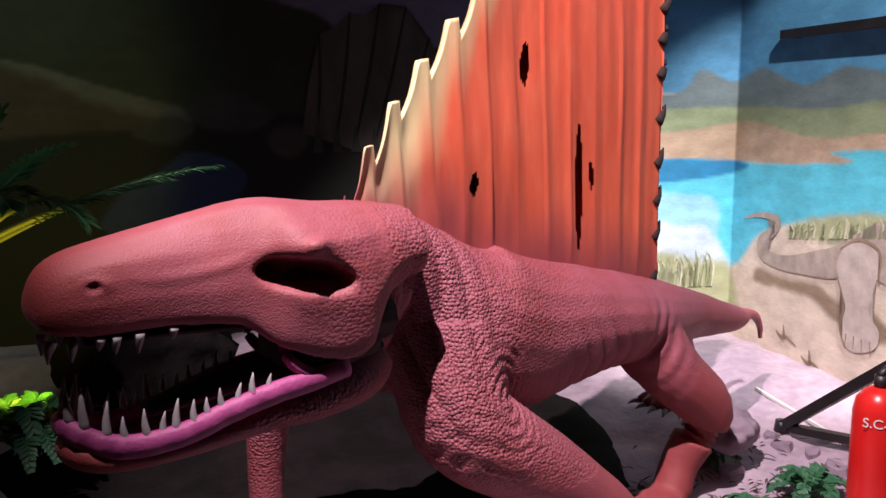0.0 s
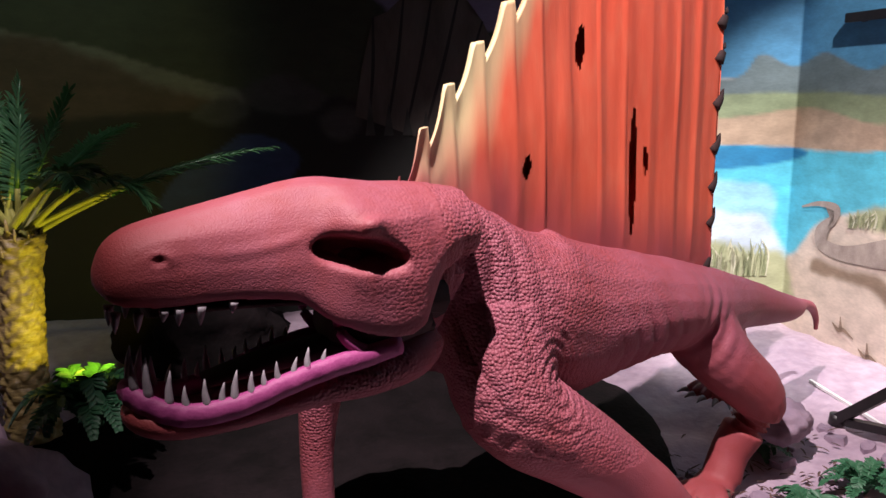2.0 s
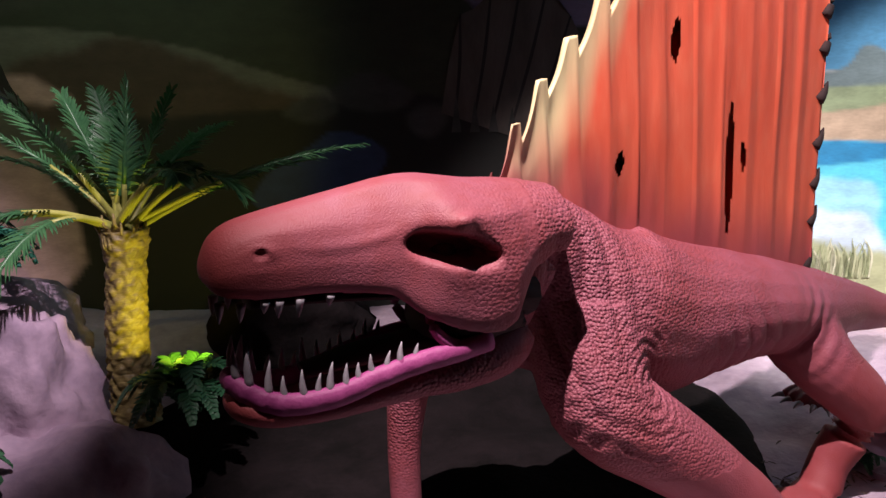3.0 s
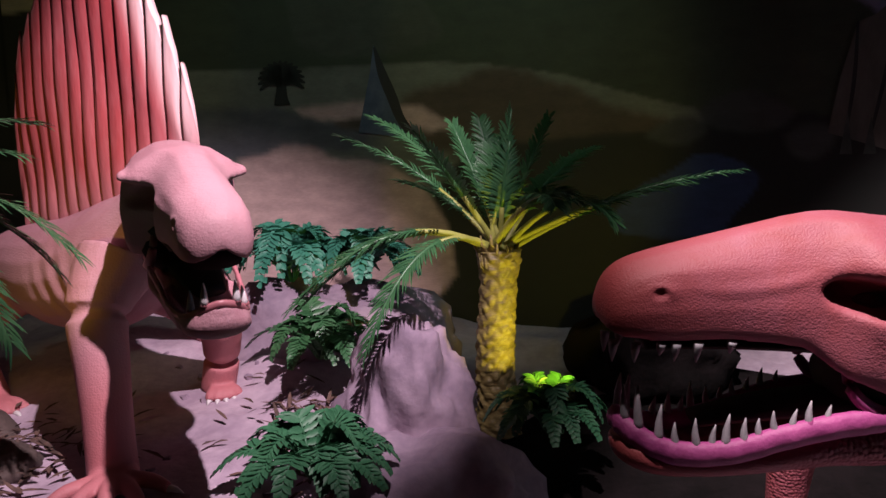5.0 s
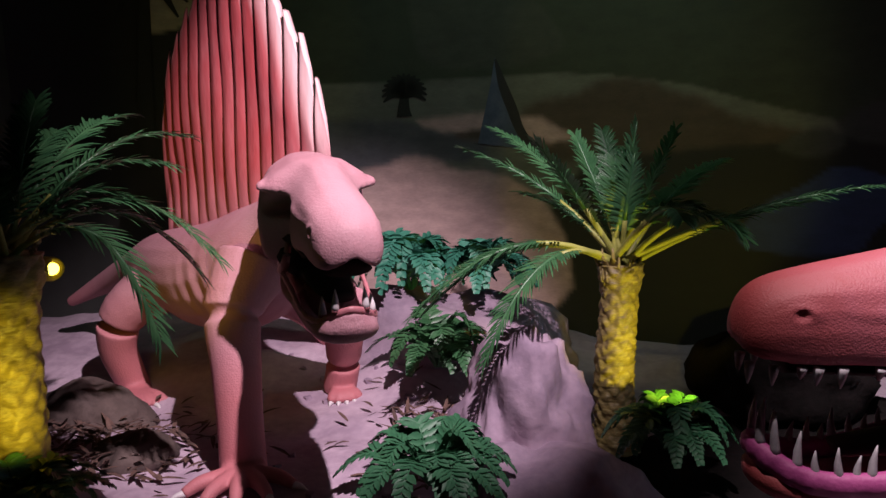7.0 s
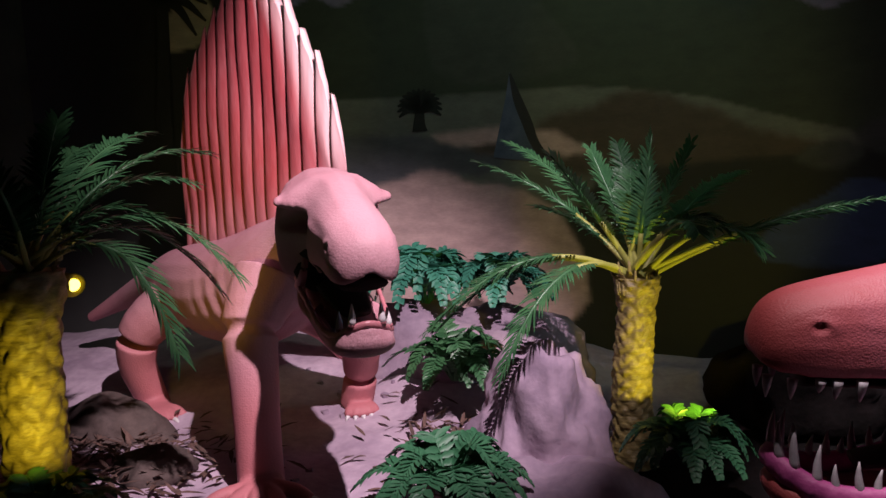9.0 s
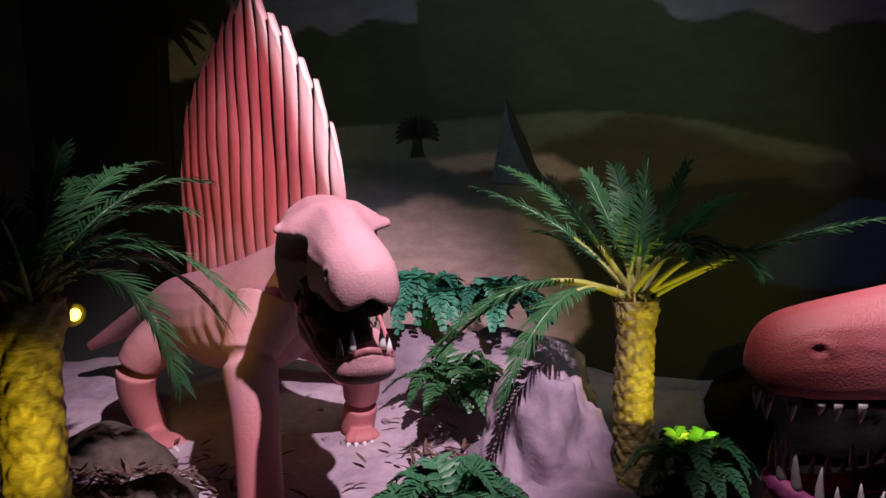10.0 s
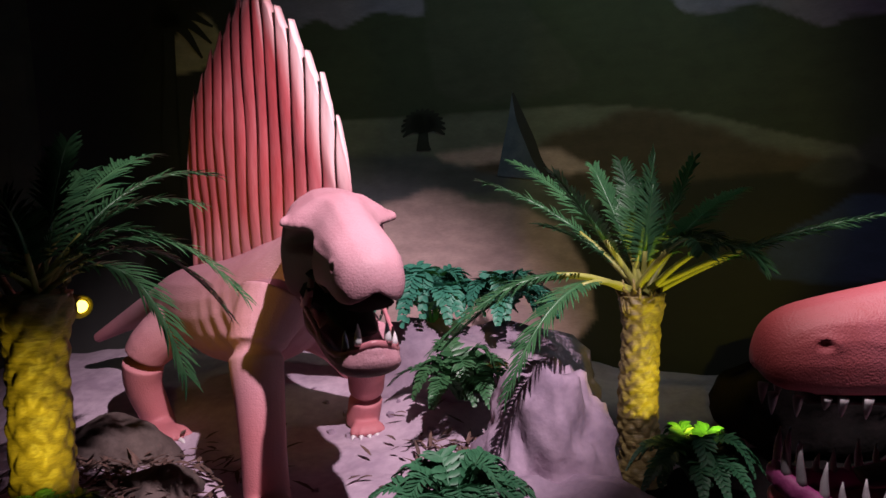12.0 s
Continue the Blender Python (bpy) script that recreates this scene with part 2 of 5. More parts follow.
def paint(name, outline, material, layer, parent, curved=True, ragged=0.0, soft=None):
    """An area of a wall's painting, brushed in with a soft edge; later layers cover earlier ones."""
    PAINTED.append((parent, layer, outline, COLOURS[material.name], 0.010 + 0.28 * ragged if soft is None else soft, curved))


def wall_painting(name, parent, s0, s1, step, base):
    """All painted areas of one wall, blended into the colours of one fine sheet on it."""
    s_row, z_row = np.arange(s0, s1 + step / 2, step), np.arange(-0.06, 5.27, step)
    S, Z = (g.ravel() for g in np.meshgrid(s_row, z_row, indexing="ij"))
    wob = [np.array([noise.noise((a * q, b * q, w)) for a, b in zip(S, Z)]) for q, w in ((4.0, 1), (4.0, 7), (15.0, 3), (15.0, 9))]
    colour = np.tile(np.array(base), (len(S), 1))
    for _, layer, outline, c, soft, curved in sorted((p for p in PAINTED if p[0] == parent), key=lambda p: p[1]):
        pts = np.array(outline, float)
        if curved:
            n, out = len(pts), []
            for i in range(n):
                p0, p1, p2, p3 = pts[i - 1], pts[i], pts[(i + 1) % n], pts[(i + 2) % n]
                for t in (k / 5 for k in range(5)):
                    out.append(0.5 * (2 * p1 + (p2 - p0) * t + (2 * p0 - 5 * p1 + 4 * p2 - p3) * t * t + (3 * p1 - p0 - 3 * p2 + p3) * t**3))
            pts = np.array(out)
        x, z = S + soft * (0.9 * wob[0] + 0.5 * wob[2]), Z + soft * (0.9 * wob[1] + 0.5 * wob[3])
        near, inside = np.full(len(S), 9.0), np.zeros(len(S), bool)
        for a, b in zip(pts, np.roll(pts, -1, 0)):
            d = b - a
            t = np.clip(((x - a[0]) * d[0] + (z - a[1]) * d[1]) / (d @ d + 1e-12), 0, 1)
            near = np.minimum(near, np.hypot(x - a[0] - t * d[0], z - a[1] - t * d[1]))
            inside ^= ((a[1] > z) != (b[1] > z)) & (x < a[0] + (z - a[1]) * d[0] / (d[1] if abs(d[1]) > 1e-12 else 1e-12))
        k = np.clip(0.5 + np.where(inside, near, -near) / (2 * soft), 0, 1)
        k = k * k * (3 - 2 * k)
        tint = np.array(c)[None, :] * (1 + 0.14 * wob[0] + 0.10 * wob[2])[:, None]
        colour += (tint - colour) * k[:, None]
    bm = bmesh.new()
    nz = len(z_row)
    verts = [bm.verts.new(on_wall(a, b, 0.004)) for a, b in zip(S, Z)]
    for i in range(len(s_row) - 1):
        for j in range(nz - 1):
            q = i * nz + j
            bm.faces.new((verts[q], verts[q + nz], verts[q + nz + 1], verts[q + 1]))
    ob = part(name, bm, P_MURAL, parent, "hand-painted landscape")
    at = ob.data.attributes.new("pigment", "FLOAT_COLOR", "POINT")
    at.data.foreach_set("color", np.c_[np.clip(colour, 0, 1), np.ones(len(S))].ravel())


def flat_paint(name, outline, material, layer, parent, curved=True, ragged=0.0):
    """A crisp painted area that lies on the wall; its edge follows the outline."""
    pts = np.array(outline, float)
    if curved:
        n, out = len(pts), []
        for i in range(n):
            p0, p1, p2, p3 = pts[i - 1], pts[i], pts[(i + 1) % n], pts[(i + 2) % n]
            for t in (k / 14 for k in range(14)):
                out.append(0.5 * (2 * p1 + (p2 - p0) * t + (2 * p0 - 5 * p1 + 4 * p2 - p3) * t * t + (3 * p1 - p0 - 3 * p2 + p3) * t**3))
        pts = np.array(out)
    if ragged:
        pts = np.array([p + ragged * np.array([sum(noise.noise((p[0] * q, p[1] * q, g)) * 6 / q for q in (6, 17, 40)) for g in (1, 5)]) for p in pts])
    bm = bmesh.new()
    f = bm.faces.new([bm.verts.new((s, 0, z)) for s, z in pts])
    bmesh.ops.triangulate(bm, faces=[f])
    for r in [q[0] for q in NODES[1:-1]]:
        bmesh.ops.bisect_plane(bm, geom=bm.verts[:] + bm.edges[:] + bm.faces[:], plane_co=(r, 0, 0), plane_no=(1, 0, 0))
    for v in bm.verts:
        v.co = on_wall(v.co.x, v.co.z, 0.004 + 0.0009 * layer)
    return part(name, bm, material, parent, smooth=False)


def strip(name, line, width, material, layer, parent):
    """A painted brush line of changing width."""
    c = curve_points([(*p, w) for p, w in zip(line, width)], 6)
    up, lo = [], []
    for i, (s, z, w) in enumerate(c):
        d = c[min(i + 1, len(c) - 1)][:2] - c[max(i - 1, 0)][:2]
        n = np.array([-d[1], d[0]]) / (np.hypot(*d) + 1e-9) * w / 2
        up.append((s + n[0], z + n[1]))
        lo.append((s - n[0], z - n[1]))
    return flat_paint(name, up + lo[::-1], material, layer, parent, False)


def mural_paint():
    m = bpy.data.materials.new("mural_paint")
    m.use_nodes = True
    nt = m.node_tree
    bsdf = nt.nodes["Principled BSDF"]
    bsdf.inputs["Roughness"].default_value = 0.65
    at = nt.nodes.new("ShaderNodeAttribute")
    at.attribute_name = "pigment"
    co = nt.nodes.new("ShaderNodeTexCoord").outputs["Object"]
    colour = at.outputs["Color"]
    for scale, stretch, lo, hi in ((6.0, (1, 1, 2.6), 0.86, 1.14), (34.0, (1, 1, 3.0), 0.92, 1.08)):
        mp = nt.nodes.new("ShaderNodeMapping")
        mp.inputs["Scale"].default_value = stretch
        nt.links.new(co, mp.inputs["Vector"])
        tx = nt.nodes.new("ShaderNodeTexNoise")
        tx.inputs["Scale"].default_value, tx.inputs["Detail"].default_value = scale, 5
        nt.links.new(mp.outputs["Vector"], tx.inputs["Vector"])
        rng = nt.nodes.new("ShaderNodeMapRange")
        rng.inputs["From Min"].default_value, rng.inputs["From Max"].default_value = 0.3, 0.7
        rng.inputs["To Min"].default_value, rng.inputs["To Max"].default_value = lo, hi
        nt.links.new(tx.outputs["Fac"], rng.inputs["Value"])
        mul = nt.nodes.new("ShaderNodeVectorMath")
        mul.operation = "SCALE"
        nt.links.new(colour, mul.inputs[0])
        nt.links.new(rng.outputs["Result"], mul.inputs["Scale"])
        colour = mul.outputs["Vector"]
    nt.links.new(colour, bsdf.inputs["Base Color"])
    return m


P_MURAL = mural_paint()
P_SKY = mat("paint_sky", (0.06, 0.22, 0.42), (0.12, 0.34, 0.55), 0.6, 1.5, stretch=(1, 1, 2), fine_share=0.3)
P_DUSK = mat("paint_dusk", (0.13, 0.12, 0.20), (0.24, 0.20, 0.30), 0.6, 1.5, stretch=(1, 1, 2), fine_share=0.3)
P_MOUNT = mat("paint_mountain", (0.10, 0.14, 0.16), (0.20, 0.24, 0.25), 0.6, 5, fine_share=0.3)
P_GREEN = mat("paint_meadow", (0.16, 0.22, 0.12), (0.34, 0.36, 0.22), 0.6, 6, stretch=(1, 1, 3), fine_share=0.3)
P_SAND = mat("paint_sand", (0.38, 0.25, 0.17), (0.52, 0.38, 0.28), 0.6, 5, stretch=(1, 1, 2), fine_share=0.3)
P_WATER = mat("paint_water", (0.03, 0.36, 0.55), (0.16, 0.62, 0.72), 0.55, 4, stretch=(1, 1, 5), fine_share=0.3)
P_DEEP = mat("paint_deep_water", (0.01, 0.10, 0.30), (0.03, 0.30, 0.50), 0.55, 7, stretch=(1, 1, 6), fine_share=0.3)
P_PALE = mat("paint_pale_water", (0.18, 0.50, 0.66), (0.40, 0.64, 0.76), 0.6, 4, stretch=(1, 1, 3), fine_share=0.3)
P_MILK = mat("paint_milky_water", (0.44, 0.56, 0.68), (0.58, 0.66, 0.76), 0.6, 3, stretch=(1, 1, 3), fine_share=0.3)
P_GRASS = mat("paint_grass", (0.24, 0.28, 0.14), (0.50, 0.50, 0.32), 0.7, 18, stretch=(1, 1, 0.3), fine_share=0.3)
P_GRASS_PALE = mat("paint_pale_grass", (0.50, 0.50, 0.34), (0.66, 0.64, 0.48), 0.7, 18, fine_share=0.3)
P_HIDE_PALE = mat("paint_pale_hide", (0.38, 0.31, 0.28), (0.56, 0.48, 0.44), 0.7, 12, fine_share=0.3)
P_BEACH = mat("paint_beach", (0.55, 0.44, 0.36), (0.70, 0.60, 0.50), 0.7, 5, fine_share=0.3)
P_HIDE = mat("paint_hide", (0.28, 0.22, 0.19), (0.46, 0.38, 0.33), 0.7, 12, fine_share=0.3)
P_SOIL = mat("paint_soil", (0.20, 0.14, 0.10), (0.32, 0.23, 0.16), 0.7, 10, fine_share=0.3)
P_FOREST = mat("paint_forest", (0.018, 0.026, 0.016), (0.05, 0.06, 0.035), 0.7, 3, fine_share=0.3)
P_CRAG = mat("paint_crag", (0.022, 0.028, 0.02), (0.075, 0.078, 0.058), 0.7, 3.5, stretch=(1, 1, 0.5), fine_share=0.3)
P_PLAIN = mat("paint_plain", (0.08, 0.09, 0.075), (0.17, 0.17, 0.14), 0.7, 2.2, stretch=(1, 1, 3), fine_share=0.3)
P_UMBER = mat("paint_umber", (0.045, 0.034, 0.025), (0.085, 0.056, 0.04), 0.7, 3, stretch=(1, 1, 2), fine_share=0.3)
P_DUNE = mat("paint_dune", (0.36, 0.24, 0.23), (0.58, 0.40, 0.37), 0.7, 4, stretch=(1, 1, 2), fine_share=0.3)
P_SLATE = mat("paint_slate", (0.055, 0.06, 0.07), (0.10, 0.10, 0.11), 0.7, 4, stretch=(1, 1, 3), fine_share=0.3)
P_POND = mat("paint_pond", (0.02, 0.035, 0.09), (0.04, 0.065, 0.15), 0.6, 4, stretch=(1, 1, 3), fine_share=0.3)
P_STONE = mat("paint_stone", (0.03, 0.034, 0.03), (0.07, 0.07, 0.066), 0.7, 8, fine_share=0.3)
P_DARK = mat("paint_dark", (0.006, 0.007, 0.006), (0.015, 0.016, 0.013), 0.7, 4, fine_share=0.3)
P_SAIL = mat("paint_sail", (0.07, 0.06, 0.05), (0.12, 0.10, 0.085), 0.7, 8, stretch=(1, 1, 0.3), fine_share=0.3)
P_LINE = mat("paint_line", (0.018, 0.016, 0.016), (0.03, 0.028, 0.028), 0.7, 8, fine_share=0.3)
P_STEEL = mat("paint_bluegrey", (0.05, 0.07, 0.11), (0.10, 0.12, 0.17), 0.7, 10, fine_share=0.3)
P_OCHRE = mat("paint_ochre", (0.24, 0.22, 0.14), (0.34, 0.30, 0.20), 0.7, 4, fine_share=0.3)

wall_east = wall_run("wall_east", PLAN[:2], P_BEACH, "mural wall painted with a beach and a lake")
wall_north = wall_run("wall_north", [(x, y) for _, x, y in NODES[1:]], P_FOREST, "dark mural wall painted with dunes, crags and a pond")
wall_run("wall_south", [(-4.7, 0.5), (-4.7, -2.6), (3.3, -2.6), (3.3, 0.3)], BLACK, "plain dark wall behind the walkway")

# bright lake landscape round the corner
paint("sky", [(0.0, 1.7), (4.4, 1.7), (4.3, 5.28), (0.0, 5.28)], P_SKY, 1, wall_east, False)
paint("mountains", [(0.0, 1.55), (4.3, 1.55), (4.2, 1.80), (3.7, 1.72), (3.23, 1.70), (3.09, 1.84), (2.93, 1.78), (2.81, 1.79), (2.62, 1.83), (2.31, 1.72), (2.04, 1.80), (1.73, 1.76), (1.2, 1.84), (0.6, 1.74), (0.0, 1.8)], P_MOUNT, 2, wall_east)
paint("meadow", [(0.0, 1.35), (4.3, 1.35), (4.3, 1.62), (3.6, 1.60), (2.75, 1.62), (2.14, 1.59), (1.72, 1.62), (0.8, 1.6), (0.0, 1.62)], P_GREEN, 3, wall_east)
paint("far_sand", [(0.0, 1.30), (2.0, 1.30), (4.3, 1.25), (4.3, 1.45), (3.28, 1.47), (2.74, 1.53), (2.2, 1.44), (1.70, 1.47), (0.9, 1.45), (0.0, 1.47)], P_SAND, 4, wall_east)
paint("lake", [(0.0, 0.9), (4.3, 0.6), (4.3, 1.33), (3.27, 1.31), (2.73, 1.285), (2.25, 1.30), (1.93, 1.33), (2.08, 1.37), (1.7, 1.39), (0.8, 1.38), (0.0, 1.38)], P_WATER, 5, wall_east)
paint("deep_water", [(3.0, 1.19), (3.4, 1.16), (4.3, 1.18), (4.3, 1.325), (3.27, 1.305), (2.8, 1.285), (2.75, 1.25)], P_DEEP, 6, wall_east)
paint("pale_water", [(2.96, 0.55), (4.3, 0.55), (4.3, 1.12), (3.9, 1.10), (3.5, 1.13), (3.2, 1.09), (2.98, 1.06), (2.94, 0.8)], P_PALE, 7, wall_east, ragged=0.06)
paint("pale_water", [(2.98, 0.50), (4.3, 0.50), (4.3, 0.96), (3.6, 0.95), (3.2, 0.90), (3.0, 0.86)], P_MILK, 8, wall_east, ragged=0.06)
paint("beach", [(0.0, -0.05), (2.86, -0.05), (2.88, 0.55), (2.76, 0.68), (2.62, 0.85), (2.34, 0.96), (1.9, 1.05), (1.5, 1.08), (0.8, 1.05), (0.0, 1.05)], P_BEACH, 7, wall_east, ragged=0.03)
paint("reed_bank", [(2.87, 0.2), (4.3, 0.2), (4.3, 0.82), (3.8, 0.72), (3.27, 0.72), (3.05, 0.66), (2.87, 0.62)], P_GRASS, 8, wall_east, ragged=0.10)
paint("grass_tuft", [(2.36, 0.90), (2.21, 1.00), (1.94, 1.06), (1.7, 1.10), (1.4, 1.14), (1.4, 0.95), (1.95, 0.90)], P_GRASS, 8, wall_east, ragged=0.06)
blades = random.Random(8)
for k in range(70):
    a, h = blades.uniform(1.45, 2.34), blades.uniform(0.05, 0.11)
    b = 1.10 - 0.12 * (a - 1.45) / 0.9
    strip("grass_stroke", [(a, b - 0.10), (a - 0.01, b - 0.10 + 0.6 * h), (a - blades.uniform(-0.03, 0.05), b - 0.10 + h)], (0.014, 0.011, 0.003), P_GRASS if k % 3 else P_GRASS_PALE, 9, wall_east)
for k in range(80):
    a, h = blades.uniform(2.98, 3.75), blades.uniform(0.08, 0.20)
    strip("grass_stroke", [(a, 0.50), (a - 0.01, 0.52 + 0.6 * h), (a - blades.uniform(-0.05, 0.06), 0.54 + h)], (0.014, 0.012, 0.003), P_GRASS if k % 3 else P_GRASS_PALE, 10, wall_east)
paint("soil_strip", [(2.61, 0.67), (2.41, 0.64), (2.14, 0.66), (1.98, 0.60), (1.80, 0.62), (1.62, 0.52), (1.7, 0.44), (2.01, 0.51), (2.22, 0.59), (2.6, 0.57)], P_SOIL, 8, wall_east, ragged=0.04)
flat_paint("painted_hide", [(2.34, 0.77), (2.04, 0.87), (1.86, 0.97), (1.72, 1.05), (1.5, 1.10), (1.2, 1.08), (1.2, 0.72), (1.6, 0.74), (1.81, 0.78), (2.03, 0.71), (2.32, 0.70)], P_HIDE, 9, wall_east)
flat_paint("painted_leg", [(1.95, 0.87), (1.84, 0.93), (1.72, 0.89), (1.72, 0.75), (1.75, 0.60), (1.68, 0.51), (1.70, 0.42), (1.82, 0.37), (1.90, 0.40), (1.92, 0.48), (1.90, 0.60), (1.97, 0.74)], P_HIDE_PALE, 11, wall_east)
strip("hide_line", [(1.96, 0.88), (1.84, 0.945), (1.71, 0.90), (1.705, 0.75)], (0.006, 0.016, 0.014, 0.006), P_SOIL, 12, wall_east)
strip("hide_line", [(1.97, 0.75), (1.91, 0.60), (1.925, 0.47), (1.88, 0.38)], (0.006, 0.012, 0.012, 0.008), P_SOIL, 12, wall_east)
for k in range(4):
    strip("hide_line", [(1.88 - 0.05 * k, 0.45), (1.885 - 0.055 * k, 0.38)], (0.010, 0.004), P_SOIL, 12, wall_east)
for s_at, z_at in ((2.33, 0.30), (2.12, 0.21)):
    strip("painted_bird", [(s_at + 0.07, z_at + 0.03), (s_at + 0.02, z_at), (s_at - 0.02, z_at + 0.01), (s_at - 0.10, z_at - 0.02)], (0.006, 0.025, 0.022, 0.006), P_SOIL, 9, wall_east)
    strip("painted_bird", [(s_at, z_at), (s_at + 0.01, z_at + 0.08)], (0.03, 0.006), P_SOIL, 9, wall_east)
strip("painted_tail", [(2.73, 0.95), (2.58, 0.985), (2.44, 0.975), (2.46, 0.91), (2.56, 0.83), (2.53, 0.755), (2.34, 0.735), (2.05, 0.79)], (0.010, 0.03, 0.045, 0.055, 0.07, 0.08, 0.09, 0.15), P_HIDE, 10, wall_east)

# dark landscape on the long wall
paint("dusk_sky", [(4.3, 2.0), (11.6, 2.0), (11.6, 5.28), (4.3, 5.28)], P_DUSK, 1, wall_north, False)
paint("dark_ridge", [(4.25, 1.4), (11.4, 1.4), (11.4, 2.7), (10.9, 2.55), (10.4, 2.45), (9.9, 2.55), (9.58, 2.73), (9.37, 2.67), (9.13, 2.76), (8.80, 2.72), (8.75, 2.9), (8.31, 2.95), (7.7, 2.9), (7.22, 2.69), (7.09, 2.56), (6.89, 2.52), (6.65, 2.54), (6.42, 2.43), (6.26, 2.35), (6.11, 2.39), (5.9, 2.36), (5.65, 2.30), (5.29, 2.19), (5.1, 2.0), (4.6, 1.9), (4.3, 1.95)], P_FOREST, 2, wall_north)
paint("crag", [(8.72, 2.2), (8.75, 2.88), (8.5, 2.95), (8.3, 2.9), (8.1, 2.75), (7.9, 2.5), (7.75, 2.2), (8.2, 2.1)], P_CRAG, 3, wall_north, ragged=0.05)
paint("plain", [(4.4, 1.2), (11.0, 1.2), (11.0, 2.0), (9.47, 2.04), (9.02, 2.03), (7.9, 2.02), (7.46, 2.0), (6.9, 1.9), (6.43, 1.75), (5.8, 1.6), (4.6, 1.5)], P_PLAIN, 4, wall_north)
paint("horizon_line", [(8.6, 2.02), (7.9, 2.035), (7.45, 2.01), (7.5, 1.985), (8.0, 2.0), (8.6, 1.99)], P_PLAIN, 5, wall_north)
paint("umber_hill", [(8.15, 1.6), (8.0, 1.82), (7.7, 1.92), (7.35, 1.98), (7.0, 1.86), (6.6, 1.7), (6.3, 1.6), (6.6, 1.4), (7.5, 1.4)], P_UMBER, 5, wall_north, ragged=0.12)
paint("dark_lower_part", [(4.25, 0.0), (8.0, 0.0), (7.7, 1.35), (7.1, 1.5), (6.3, 1.55), (5.6, 1.62), (5.2, 1.5), (4.8, 1.45), (4.3, 1.2)], P_DARK, 6, wall_north, ragged=0.05)
paint("slate_band", [(10.4, 1.4), (9.6, 1.76), (9.03, 1.78), (8.5, 1.70), (8.25, 1.64), (8.4, 1.5), (9.1, 1.45)], P_SLATE, 6, wall_north, ragged=0.09)
paint("dune", [(9.3, 1.2), (9.15, 1.44), (8.98, 1.47), (8.85, 1.52), (8.62, 1.50), (8.52, 1.43), (8.3, 1.40), (8.1, 1.28), (7.9, 1.2), (7.8, 0.5), (9.5, 0.5), (9.6, 1.1)], P_DUNE, 7, wall_north, ragged=0.07)
paint("dune", [(8.75, 1.77), (8.5, 1.79), (8.29, 1.80), (7.98, 1.76), (7.7, 1.6), (8.22, 1.62), (8.4, 1.66), (8.62, 1.71)], P_DUNE, 7, wall_north, ragged=0.07)
paint("dune", [(8.68, 1.24), (8.55, 1.33), (8.39, 1.41), (8.2, 1.36), (8.01, 1.29), (7.86, 1.16), (7.8, 0.9), (8.5, 1.0)], P_DUNE, 8, wall_north, ragged=0.06)
paint("dune_shade", [(8.5, 1.66), (8.35, 1.70), (8.2, 1.69), (8.05, 1.64), (8.2, 1.61)], P_UMBER, 9, wall_north, ragged=0.05)
paint("pond", [(6.65, 0.95), (6.5, 1.17), (6.3, 1.27), (6.11, 1.39), (5.9, 1.36), (5.76, 1.26), (5.80, 1.15), (5.9, 1.02), (6.0, 0.9), (6.4, 0.88)], P_POND, 8, wall_north)
paint("grey_stone", [(6.10, 1.64), (5.95, 1.73), (5.78, 1.74), (5.62, 1.66), (5.58, 1.6), (5.73, 1.52), (6.0, 1.54)], P_STONE, 8, wall_north, ragged=0.06)
paint("grey_stone", [(6.42, 1.50), (6.3, 1.59), (6.12, 1.60), (6.05, 1.52), (6.2, 1.45)], P_STONE, 8, wall_north, ragged=0.06)
paint("grey_stone", [(5.65, 1.48), (5.5, 1.55), (5.38, 1.5), (5.45, 1.38), (5.58, 1.36)], P_STONE, 8, wall_north, ragged=0.06)
flat_paint("painted_fin", [(5.42, 1.50), (5.37, 1.80), (5.30, 2.08), (5.22, 2.11), (5.12, 2.20), (5.03, 2.18), (4.95, 2.25), (4.87, 2.19), (4.80, 2.23), (4.74, 2.10), (4.67, 2.05), (4.55, 1.8), (4.5, 1.3), (5.0, 1.35)], P_SAIL, 8, wall_north, False)
for a, b in (((5.30, 2.08), (5.33, 1.52)), ((5.12, 2.2), (5.22, 1.48)), ((4.95, 2.25), (5.11, 1.45)), ((4.80, 2.23), (5.0, 1.43)), ((4.67, 2.05), (4.88, 1.42))):
    strip("fin_line", [a, ((a[0] + b[0]) / 2 - 0.01, (a[1] + b[1]) / 2), b], (0.012, 0.02, 0.014), P_LINE, 9, wall_north)
    flat_paint("fin_spike", [(b[0] - 0.03, 1.38), (b[0], b[1] + 0.1), (b[0] + 0.03, 1.38)], P_STONE, 10, wall_north, False)
flat_paint("blue_fin", [(8.2, 2.16), (8.23, 2.0), (8.28, 1.8), (8.33, 1.6), (8.0, 1.55), (8.04, 1.67), (8.09, 1.9), (8.15, 2.05)], P_STEEL, 9, wall_north, False)
strip("fin_line", [(8.195, 2.15), (8.15, 1.98), (8.09, 1.82), (8.04, 1.68), (7.95, 1.55)], (0.015, 0.06, 0.07, 0.06, 0.05), P_LINE, 10, wall_north)
